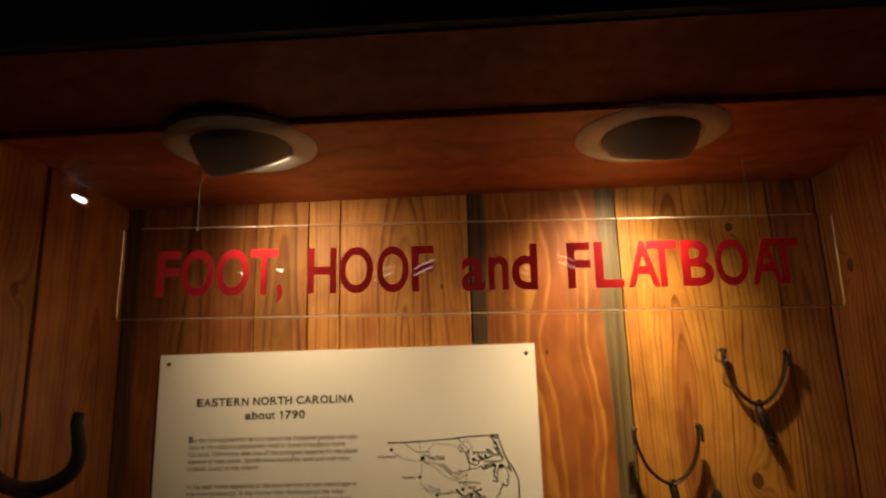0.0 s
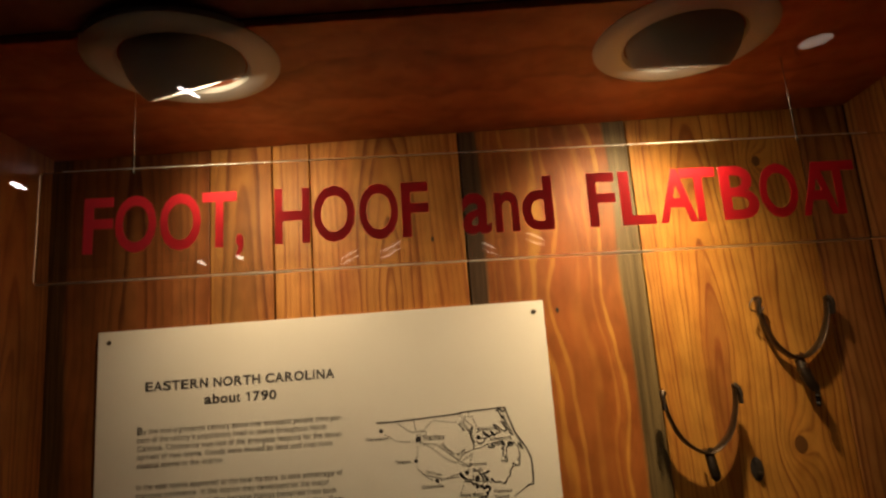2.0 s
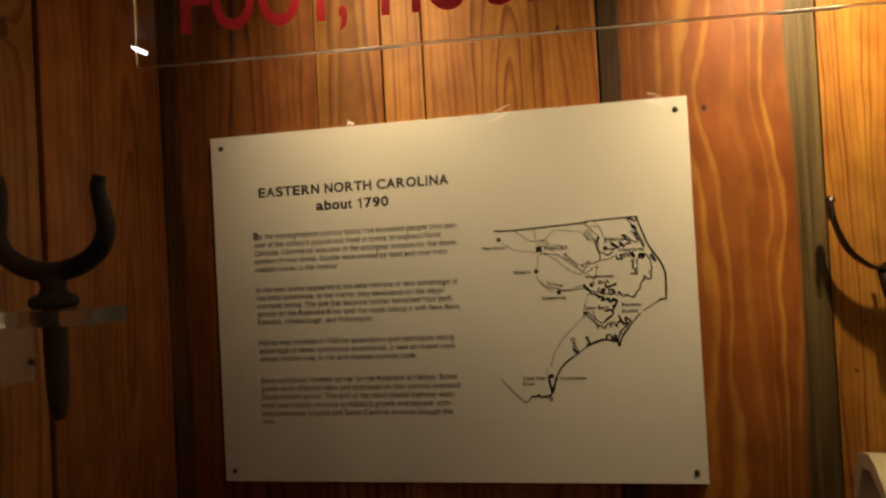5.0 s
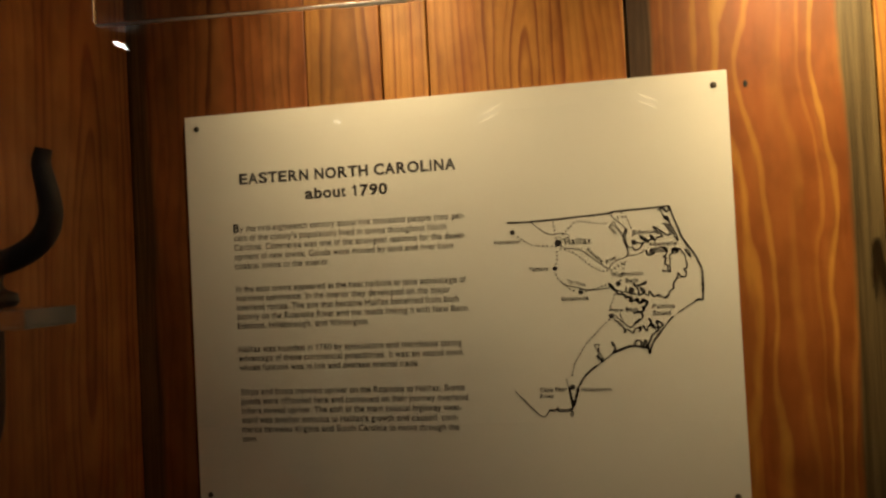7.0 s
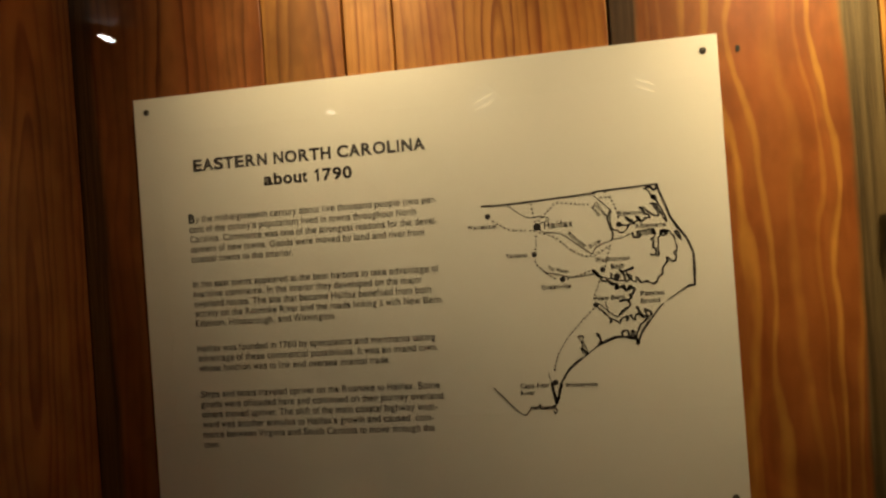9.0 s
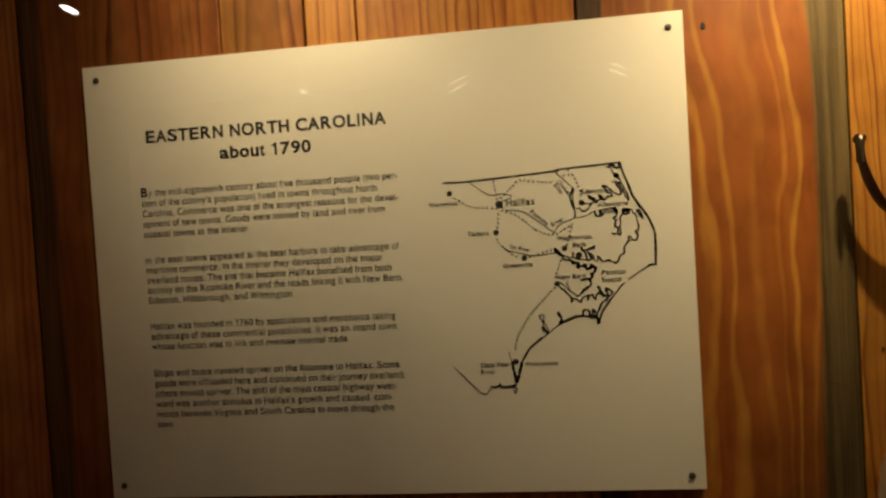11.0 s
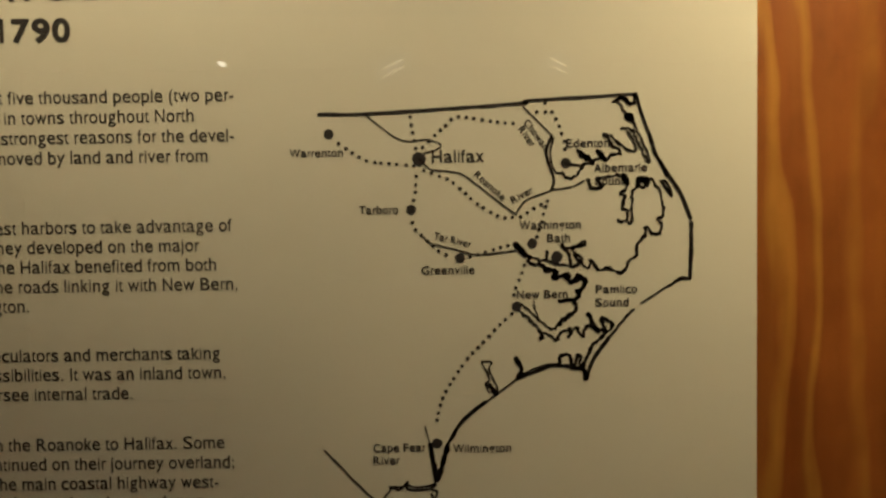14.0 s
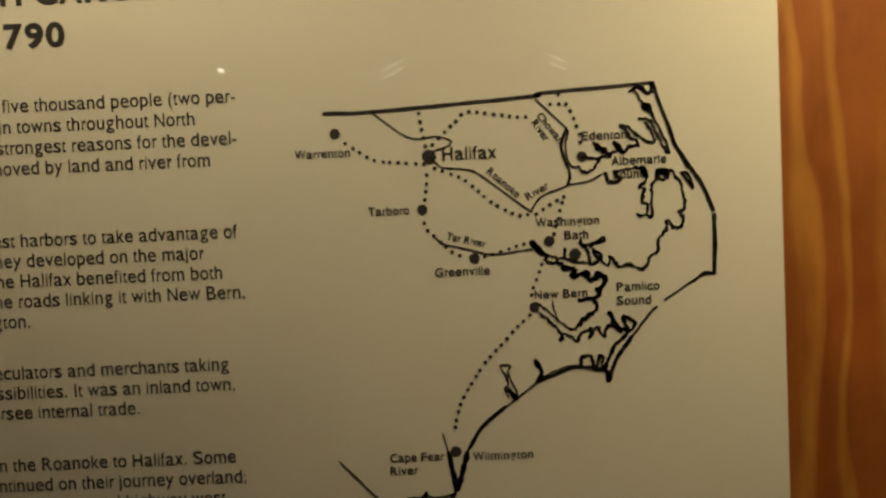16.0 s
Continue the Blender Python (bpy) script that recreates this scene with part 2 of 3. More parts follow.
def part(name, bm, material, parent=None, label="", smooth=False):
    """Link a bmesh as one mesh object, under a thing or a part if one is given."""
    me = mesh_of(name, bm, material)
    if smooth:
        me.polygons.foreach_set("use_smooth", [True] * len(me.polygons))
        me.set_sharp_from_angle(angle=radians(40))
    ob = new(name, me)
    if parent is not None:
        ob.parent = parent
    if label:
        tagged(ob, label)
    return ob


def box(lo, hi, bevel=0.0, bm=None):
    bm = bm or bmesh.new()
    made = bmesh.ops.create_cube(bm, size=1.0)["verts"]
    for v in made:
        v.co = Vector([(a + b) / 2 + c * (b - a) for a, b, c in zip(lo, hi, v.co)])
    if bevel:
        edges = list({e for v in made for e in v.link_edges})
        bmesh.ops.bevel(bm, geom=edges, offset=bevel, segments=2, profile=0.5, affect="EDGES")
    return bm


def lathe(profile, steps=32, bm=None, m=None):
    """Turn (radius, height) points round z."""
    bm = bm or bmesh.new()
    m = m or Matrix()
    rings = []
    for r, h in profile:
        if r < 1e-6:
            rings.append([bm.verts.new(m @ Vector((0, 0, h)))])
        else:
            rings.append([bm.verts.new(m @ Vector((r * math.cos(a), r * math.sin(a), h))) for a in np.linspace(0, 2 * math.pi, steps, endpoint=False)])
    for a, b in zip(rings, rings[1:]):
        for i in range(steps):
            j = (i + 1) % steps
            ring = [a[i % len(a)], a[j % len(a)], b[j % len(b)], b[i % len(b)]]
            ring = list(dict.fromkeys(ring))
            if len(ring) > 2:
                bm.faces.new(ring)
    bmesh.ops.recalc_face_normals(bm, faces=bm.faces)
    return bm


def tube(points, radii, steps=12, bm=None, flat=1.0, up=(0, 1, 0)):
    """A bar along points, with a radius at each; flat: its thickness along up, against its width."""
    bm = bm or bmesh.new()
    points = [Vector(p) for p in points]
    rings = []
    for i, p in enumerate(points):
        d = (points[min(i + 1, len(points) - 1)] - points[max(i - 1, 0)]).normalized()
        b = Vector(up)
        b = (b - d * b.dot(d)).normalized()
        s = d.cross(b)
        rings.append([bm.verts.new(p + radii[i] * (math.cos(a) * s + flat * math.sin(a) * b)) for a in np.linspace(0, 2 * math.pi, steps, endpoint=False)])
    for a, b in zip(rings, rings[1:]):
        for i in range(steps):
            bm.faces.new((a[i], a[(i + 1) % steps], b[(i + 1) % steps], b[i]))
    bm.faces.new(rings[0][::-1])
    bm.faces.new(rings[-1])
    bmesh.ops.recalc_face_normals(bm, faces=bm.faces)
    return bm


def smooth_path(points, per=6):
    """Points of a smooth line through the given ones."""
    p = [Vector(q) for q in points]
    p = [2 * p[0] - p[1], *p, 2 * p[-1] - p[-2]]
    out = []
    for a, b, c, d in zip(p, p[1:], p[2:], p[3:]):
        for k in range(per):
            t = k / per
            out.append(0.5 * (2 * b + (c - a) * t + (2 * a - 5 * b + 4 * c - d) * t * t + (3 * b - a - 3 * c + d) * t ** 3))
    out.append(p[-2])
    return out


def lettering(text, size=1.0, bold=0.0, depth=0.0):
    """A mesh of the text in the built-in font, flat in its own x and y."""
    cu = bpy.data.curves.new("text", "FONT")
    cu.body, cu.size, cu.offset, cu.extrude = text, size, bold, depth
    cu.resolution_u = 4
    ob = bpy.data.objects.new("text", cu)
    me = bpy.data.meshes.new_from_object(ob)
    bpy.data.objects.remove(ob)
    bpy.data.curves.remove(cu)
    return me


def span(me):
    co = np.empty(len(me.vertices) * 3)
    me.vertices.foreach_get("co", co)
    co = co.reshape(-1, 3)
    return co.min(0), co.max(0)


CAP = span(lettering("H"))[1][1]     # cap height of the font at size 1


def empty(name, m=Matrix()):
    ob = new(name)
    ob.matrix_world = m
    return ob


# ---- the case ----
def board_wall(name, label, boards, lo_z, hi_z, make):
    """A wall of upright boards: (from, to, material, proud) along its length."""
    ob = make(None, None, None, 0)
    tagged(ob, label, "wall", kind="structure")
    for a, b, mat, proud in boards:
        make(a, b, mat, proud, ob)
    return ob


def back(a, b, mat, proud, parent=None):
    if parent is None:
        return part("wall_north", box((LEFT - 0.03, 0.030, 1.0), (RIGHT + 0.03, 0.06, CEIL + 0.03)), BLACK)
    return part("plank", box((a + 0.0007, 0.008 - proud, 1.03), (b - 0.0007, 0.029, CEIL + 0.02), 0.0012), mat, parent)


def west(a, b, mat, proud, parent=None):
    if parent is None:
        return part("wall_west", box((LEFT - 0.05, -0.371, 1.0), (LEFT - 0.022, 0.029, CEIL + 0.08)), BLACK)
    return part("plank", box((LEFT - 0.021, a + 0.0007, 1.03), (LEFT + proud, b - 0.0007, CEIL + 0.07), 0.0015), mat, parent)


def east(a, b, mat, proud, parent=None):
    if parent is None:
        return part("wall_east", box((RIGHT + 0.022, -0.371, 1.0), (RIGHT + 0.05, 0.029, CEIL + 0.08)), BLACK)
    return part("plank", box((RIGHT - proud, a + 0.0007, 1.03), (RIGHT + 0.021, b - 0.0007, CEIL + 0.07), 0.0015), mat, parent)


board_wall("wall_north", "back wall of old upright pine boards, amber to red-brown", [
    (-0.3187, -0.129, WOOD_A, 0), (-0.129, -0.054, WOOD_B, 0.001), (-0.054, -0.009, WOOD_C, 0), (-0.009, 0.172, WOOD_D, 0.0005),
    (0.173, 0.377, WOOD_F, 0.0005), (0.377, 0.584, WOOD_H, 0), (0.584, 0.6482, WOOD_I, -0.001)], 1.03, CEIL, back)
for x, z, r in ((0.133, 1.682, 1.0), (0.271, 1.588, 1.0), (0.404, 1.371, 0.45), (0.394, 1.325, 0.5)):
    bm = lathe([(0, -0.0006), (0.0017 * r, -0.0005), (0.0022 * r, 0.0004)], 10, m=pose(x, 0.0075, z, -90) @ Matrix.Diagonal((1, 1.6, 1, 1)))
    part("nail", bm, BLACK, bpy.data.objects["wall_north"])
board_wall("wall_west", "side wall of upright pine boards in shade", [
    (-0.371, -0.1725, WOOD_L1, 0), (-0.1690, 0.0078, WOOD_L2, 0.001)], 1.03, CEIL, west)
board_wall("wall_east", "side wall of upright pine boards", [
    (-0.371, -0.21, WOOD_I, 0), (-0.21, -0.10, WOOD_R, 0.001), (-0.10, 0.0095, WOOD_R, 0)], 1.03, CEIL, east)

HEAD, RISE = CEIL + 0.006, 0.20       # the soffit outside the glass: its inner edge, and how steeply it rises
FRONT = -0.373                        # where the soffit ends
tagged(part("ceiling", box((LEFT + 0.001, -0.2572, CEIL), (RIGHT - 0.001, 0.0075, CEIL + 0.019), 0.0012), CEIL_WOOD), "red-brown stained plywood ceiling of the case", "ceiling", kind="structure")
bm = bmesh.new()
low, high = (-0.2626, HEAD), (FRONT, HEAD + RISE * (-0.2626 - FRONT))
profile = [low, high, (high[0], high[1] + 0.02), (low[0], low[1] + 0.03)]
ends = [[bm.verts.new((x, y, z)) for y, z in profile] for x in (LEFT + 0.001, RIGHT - 0.001)]
bm.faces.new(ends[0])
bm.faces.new(ends[1][::-1])
for n in range(4):
    bm.faces.new((ends[0][n], ends[1][n], ends[1][(n + 1) % 4], ends[0][(n + 1) % 4]))
bmesh.ops.recalc_face_normals(bm, faces=bm.faces)
tagged(part("soffit", bm, CEIL_WOOD), "red-brown stained board sloping up over the glass", "soffit", kind="structure")
tagged(part("glass_channel", box((LEFT + 0.001, -0.2625, HEAD + 0.001), (RIGHT - 0.001, -0.2573, HEAD + 0.022)), BLACK), "black channel that holds the glass", "channel", kind="structure")
tagged(part("case_floor", box((LEFT, FRONT, 1.0), (RIGHT, 0.0075, 1.03), 0.001), CEIL_WOOD), "red-brown wooden floor of the case", "floor", kind="structure")

# the dark room in front of the case
X0, X1, Y0, TOP = -3.4, 3.4, -5.6, 2.75
bm = box((X0, FRONT - 0.012, high[1] + 0.002), (X1, FRONT - 0.0005, TOP))
box((X0, FRONT - 0.012, 0.0), (X1, FRONT - 0.0005, 1.02), 0, bm)
box((X0, FRONT - 0.012, 1.02), (LEFT - 0.052, FRONT - 0.0005, high[1] + 0.002), 0, bm)
box((RIGHT + 0.052, FRONT - 0.012, 1.02), (X1, FRONT - 0.0005, high[1] + 0.002), 0, bm)
tagged(part("wall_front", bm, BLACK), "matte black wall round the display case", "wall", kind="structure")
tagged(part("wall_south", box((X0, Y0 - 0.1, 0), (X1, Y0, TOP)), ROOM), "dark painted wall", "wall", kind="structure")
tagged(part("wall_room_west", box((X0 - 0.1, Y0, 0), (X0, 0.3, TOP)), ROOM), "dark painted wall", "wall", kind="structure")
tagged(part("wall_room_east", box((X1, Y0, 0), (X1 + 0.1, 0.3, TOP)), ROOM), "dark painted wall", "wall", kind="structure")
tagged(part("floor", box((X0, Y0, -0.1), (X1, 0.3, 0.0)), CARPET), "dark carpet floor", "floor", kind="structure")
tagged(part("room_ceiling", box((X0, Y0, TOP), (X1, 0.3, TOP + 0.1)), ROOM), "dark painted ceiling", "ceiling", kind="structure")

pane = part("window_1", box((LEFT + 0.001, GLASS, 1.031), (RIGHT - 0.001, GLASS + 0.004, HEAD)), PANE)
pane.visible_shadow = False
tagged(pane, "clear glass front of the display case", "glass", kind="structure")


# ---- eyeball lights ----
def eyeball_light(at, aim):
    thing = empty("eyeball_light", Matrix.Translation(at))
    tagged(thing, "cream trim ring with a grey eyeball spotlight recessed in the ceiling", "spotlight", "lights in the case")
    part("trim_ring", lathe([(0.0538, 0.004), (0.0538, -0.001), (0.0565, -0.004), (0.070, -0.0055), (0.078, -0.004), (0.0825, -0.001), (0.083, 0.004)], 48), TRIM, thing, smooth=True)
    turn = Matrix.Translation(UP) @ Vector(aim).normalized().to_track_quat("Z", "Y").to_matrix().to_4x4()
    R, CUT = 0.0525, 0.0315
    outer = [(R * math.sin(a), R * math.cos(a)) for a in np.linspace(math.radians(61), math.radians(125), 14)]
    rim = [(0.0400, CUT - 0.004), (0.0402, CUT - 0.0006), (0.0410, CUT), (0.0424, CUT - 0.0006), (0.0441, CUT - 0.0028)]
    part("eyeball", lathe(rim + outer, 48, m=turn), EYEBALL, thing, smooth=True)
    part("reflector", lathe([(0.0400, CUT - 0.004), (0.0395, 0.0270), (0.0375, 0.0260)], 32, m=turn), REFLECTOR, thing, smooth=True)
    part("bulb", lathe([(0.0374, 0.0255), (0.037, 0.0290), (0.022, 0.0305), (0, 0.0310)], 24, m=turn), BULB, thing, "lit halogen bulb", True)
    return thing


for at, aim, *_ in LAMPS:
    eyeball_light(at, aim)


# ---- hanging acrylic sign ----
SIGN = pose(-0.2248, -0.1665, 1.6297, 0, 0.63, 2.145)
sign = empty("hanging_sign", SIGN)
tagged(sign, "clear acrylic sign with red capital letters hung on nylon lines", "sign")
part("acrylic_sheet", box((0, 0, 0), (0.811, 0.0045, 0.1043), 0.0006), CLEAR, sign, "clear acrylic sheet").visible_shadow = False
part("sawn_edge", box((0.02, 0.0005, 0.1044), (0.79, 0.004, 0.1049)), EDGE, sign, "frosted sawn edge").visible_shadow = False
part("lower_edge", box((0.001, 0.0002, -0.0007), (0.81, 0.0043, -0.0002)), EDGE_SOFT, sign, "frosted sawn edge").visible_shadow = False
for x in (-0.0007, 0.8112):
    part("sawn_end", box((x, 0.0003, 0.002), (x + 0.0005, 0.0042, 0.102)), EDGE_PALE, sign, "frosted sawn end").visible_shadow = False
# two added pale strips imitate the lamps' glints along the lower edge
for a, b in ((0.181, 0.229), (0.515, 0.563)):
    part("edge_glint", box((a, -0.0002, -0.0014), (b, 0.0045, -0.0008)), EDGE_GLINT, sign, "pale strip painted as a lamp glint on the lower edge").visible_shadow = False


def letter(ch, x0, x1, base, cap):
    """One red letter, fitted between x0 and x1."""
    me = lettering(ch, 1, 0.019, 0.004)
    lo, hi = span(me)
    k = (x1 - x0) / (hi[0] - lo[0])
    h = cap / (CAP + 0.038)
    if ch.islower():
        low, tall = span(lettering("x", 1, 0.019))[1][1], span(lettering("d", 1, 0.019))[1][1]
        for v in me.vertices:
            v.co.y = np.interp(v.co.y, [-0.03, 0, low, tall], [-0.03, 0.0, 0.74 * CAP, CAP + 0.019])
    me.transform(Matrix(((k, 0, 0, x0 - lo[0] * k), (0, 0, -0.08, -0.0006), (0, h, 0, base + 0.019 * h), (0, 0, 0, 1))))
    me.materials.append(RED_VINYL)
    new("letter", me).parent = sign


def word(text, x0, x1, marks):
    """marks: where each letter begins and ends, on any even scale from the word's first edge to its last."""
    k = (x1 - x0) / (marks[-1][1] - marks[0][0])
    for ch, (a, b) in zip(text, marks):
        letter(ch, x0 + (a - marks[0][0]) * k, x0 + (b - marks[0][0]) * k, 0.0245, 0.0525)


word("FOOT,", 0.0420, 0.1865, [(300, 412), (420, 578), (592, 750), (755, 888), (886, 915)])
word("HOOF", 0.2150, 0.3575, [(487, 547), (553, 625), (632, 700), (706, 753)])
word("and", 0.3885, 0.4745, [(820, 870), (877, 919), (925, 980)])
word("FLATBOAT", 0.5080, 0.7690, [(1045, 1091), (1099, 1155), (1163, 1226), (1203, 1263), (1270, 1332), (1336, 1401), (1405, 1467), (1441, 1503)])


def nylon_line(x):
    foot = SIGN @ Vector((x, 0.002, 0.1043))
    bm = tube([foot - Vector((0, 0, 0.004)), foot, (foot.x, foot.y, CEIL)], [0.0011, 0.00042, 0.00042], 6, up=(0, 1, 0))
    ob = part("nylon_line", bm, LINE, sign)
    ob.matrix_parent_inverse = SIGN.inverted()
    return ob


nylon_line(0.0845)
nylon_line(0.7200)

# ---- text panel ----
PW, PH = 0.508, 0.381
PANEL = pose(-PW / 2, 0.0, 1.600)
panel = empty("text_panel", PANEL)
tagged(panel, "cream-white panel with black text and coastal map screwed on boards", "sign")
part("board", box((0, 0, -PH), (PW, 0.0065, 0), 0.0006), BOARD, panel)
for x, z in ((0.0125, -0.0125), (PW - 0.0115, -0.0125), (0.0110, -PH + 0.0115), (PW - 0.0110, -PH + 0.0115)):
    bm = lathe([(0, -0.0014), (0.0015, -0.0014), (0.0025, -0.0008), (0.0028, 0.0002)], 16, m=pose(x, 0, z, -90))
    box((x - 0.0020, -0.0017, z - 0.0003), (x + 0.0020, -0.0012, z + 0.0003), 0, bm)
    part("screw", bm, SCREW, panel, smooth=True)


def mm(x, z):
    return Vector((x / 1000, -0.00025, -z / 1000))


# advance and ink from/to of a plain grotesque's letters, in thousandths of its size
GROTESQUE = "a556,36,530 b556,58,517 c500,30,477 d556,35,499 e556,40,516 f278,14,262 g556,40,499 h556,65,491 i222,67,155 j222,-16,155 k500,67,501 l222,67,155 m833,65,769 n556,65,491 o556,35,521 p556,58,517 q556,35,494 r333,77,332 s500,32,464 t278,14,257 u556,68,489 v500,8,492 w722,14,709 x500,11,490 y500,11,489 z500,31,469"
GROTESQUE += " A667,14,654 B667,74,627 C722,44,681 D722,81,674 E667,86,616 F611,86,583 G778,48,704 H722,77,646 I278,91,188 L556,76,537 N722,76,646 O778,39,739 P667,86,622 R722,88,684 S667,49,620 T611,14,597 V667,20,647 W944,16,928"
GROTESQUE += " 0556,37,519 1556,262,352 6556,38,518 7556,37,523 9556,38,512 .278,87,191 -333,44,289 (333,68,299 )333,34,265 '222,53,157 ;278,87,191 ,278,87,191"
METRICS = {g[0]: [int(v) for v in g[1:].split(",")] for g in GROTESQUE.split(" ")}
METRICS[" "] = [278, 0, 0]


@functools.lru_cache(None)
def heights(bold):
    """Depth of p, height of x, l and H in the built-in font."""
    return span(lettering("p", 1, bold))[0][1], span(lettering("x", 1, bold))[1][1], span(lettering("l", 1, bold))[1][1], span(lettering("H", 1, bold))[1][1]


def grown(ch, ys, bold):
    """Heights of a letter's points with tall small letters: capitals are 1 high."""
    drop, low, tall, cap = heights(bold)
    if ch.islower():
        return np.interp(ys, [drop, 0, low, tall], [-0.29, 0.0, 0.735, 1.0])
    return ys / cap


def line_of_text(text, a, b, cap, bold, name="text_line"):
    """Printed words between two points of the panel, in mm from its upper left corner, on their base line."""
    a, b = mm(*a), mm(*b)
    way = (b - a).normalized()
    up = way.cross(Vector((0, 1, 0)))
    up = -up if up.z < 0 else up
    first, last = METRICS[text[0]], METRICS[text[-1]]
    unit = (b - a).length / (sum(METRICS[ch][0] for ch in text) - first[1] - last[0] + last[2])
    pen = -first[1]
    verts, faces = [], []
    for ch in text:
        step, left, right = METRICS[ch]
        if bold > 0.015:
            left, right = left - 12, right + 14
        if ch == "1":
            base = len(verts)
            flag = ((left, 0.97), (left - 40, 0.85), (left - 155, 0.80), (left - 155, 0.68), (left, 0.70))
            verts += [a + way * ((pen + x) * unit) + up * (y * cap / 1000) for x, y in flag]
            faces.append(list(range(base + 4, base - 1, -1)))
        if ch != " ":
            me = lettering(ch, 1, bold)
            lo, hi = span(me)
            co = np.empty(len(me.vertices) * 3)
            me.vertices.foreach_get("co", co)
            co = co.reshape(-1, 3)
            xs = pen + left + (co[:, 0] - lo[0]) / (hi[0] - lo[0]) * (right - left)
            ys = grown(ch, co[:, 1], bold)
            base = len(verts)
            verts += [a + way * (x * unit) + up * (y * cap / 1000) for x, y in zip(xs, ys)]
            faces += [[base + v for v in f.vertices] for f in me.polygons]
            bpy.data.meshes.remove(me)
        pen += step
    me = bpy.data.meshes.new(name)
    me.from_pydata(verts, [], faces)
    me.materials.append(INK)
    new(name, me).parent = panel


line_of_text("EASTERN NORTH CAROLINA", (54.8, 69.6), (266.6, 69.6), 10.2, 0.032, "title")
line_of_text("about 1790", (120.6, 88.0), (201.0, 88.0), 10.2, 0.032, "title")
PARAGRAPHS = [
    (115.7, 9.0, [("By the mid-eighteenth century about five thousand people (two per-", 273.4), ("cent of the colony's population) lived in towns throughout North", 255.2),
                  ("Carolina. Commerce was one of the strongest reasons for the devel-", 273.0), ("opment of new towns. Goods were moved by land and river from", 260.9), ("coastal towns to the interior.", 142.6)]),
    (174.1, 8.85, [("In the east towns appeared at the best harbors to take advantage of", 271.0), ("maritime commerce. In the interior they developed on the major", 256.0),
                   ("overland routes. The site that became Halifax benefited from both", 263.4), ("activity on the Roanoke River and the roads linking it with New Bern,", 272.8), ("Edenton, Hillsborough, and Wilmington.", 177.8)]),
    (232.1, 8.9, [("Halifax was founded in 1760 by speculators and merchants taking", 264.0), ("advantage of these commercial possibilities. It was an inland town,", 266.2), ("whose function was to link and oversee internal trade.", 223.6)]),
    (273.2, 9.05, [("Ships and boats traveled upriver on the Roanoke to Halifax. Some", 264.9), ("goods were offloaded here and continued on their journey overland;", 269.0),
                   ("others moved upriver. The shift of the main coastal highway west-", 261.7), ("ward was another stimulus to Halifax's growth and caused  com-", 258.0), ("merce between Virginia and South Carolina to move through the", 258.2), ("town.", 62.0)]),
]
for top, pitch, lines in PARAGRAPHS:
    for n, (text, right) in enumerate(lines):
        z = top + pitch * n
        if text.startswith("By "):
            line_of_text("B", (46.6, z + 0.4), (52.4, z + 0.4), 8.0, 0.03, "initial")
            line_of_text(text[1:], (53.2, z), (right, z), 5.7, 0.004)
        else:
            line_of_text(text, (46.6, z), (right, z), 5.7, 0.004)

MAP_WORDS = [
    ("Warrenton", (297.9, 141.4), (321.9, 141.4), 3.7),
    ("Halifax", (361.8, 144.8), (385.3, 144.8), 5.6),
    ("Tarboro", (328.6, 167.4), (346.3, 167.4), 3.7),
    ("Greenville", (356.3, 195.1), (380.3, 195.1), 3.7),
    ("Washington", (400.9, 175.3), (428.5, 175.3), 3.7),
    ("Bath", (413.2, 181.3), (423.6, 181.3), 3.7),
    ("New Bern", (399.3, 206.7), (422.3, 206.7), 3.7),
    ("Pamlico", (435.0, 204.8), (453.7, 204.8), 3.7),
    ("Sound", (434.7, 210.8), (449.8, 210.8), 3.7),
    ("Edenton", (422.1, 138.9), (441.7, 138.9), 3.7),
    ("Albemarle", (434.6, 150.1), (458.4, 150.1), 3.7),
    ("Sound", (434.9, 155.9), (449.1, 155.9), 3.7),
    ("Cape Fear", (332.9, 276.0), (356.7, 276.0), 3.7),
    ("River", (332.8, 281.8), (344.9, 281.8), 3.7),
    ("Wilmington", (369.4, 276.7), (395.9, 276.7), 3.7),
    ("Chowan", (403.0, 127.6), (412.3, 140.1), 3.2),
    ("River", (400.6, 130.5), (406.1, 138.7), 3.2),
    ("Roanoke", (380.4, 150.9), (393.2, 162.6), 3.2),
    ("River", (398.0, 163.7), (407.5, 158.8), 3.2),
    ("Tar River", (361.9, 179.0), (378.5, 183.3), 3.2),
]
for text, a, b, cap in MAP_WORDS:
    line_of_text(text, a, b, cap, 0.014, "place_name")


def disc(bm, at, r, steps=14):
    bm.faces.new([bm.verts.new(at + Vector((r * math.cos(a), 0, r * math.sin(a)))) for a in np.linspace(0, 2 * math.pi, steps, endpoint=False)][::-1])


def printed(text):
    return [mm(*map(float, p.split(","))) for p in text.split()]


RAGGED = ("inlet", "south_bank", "pamlico", "neuse")


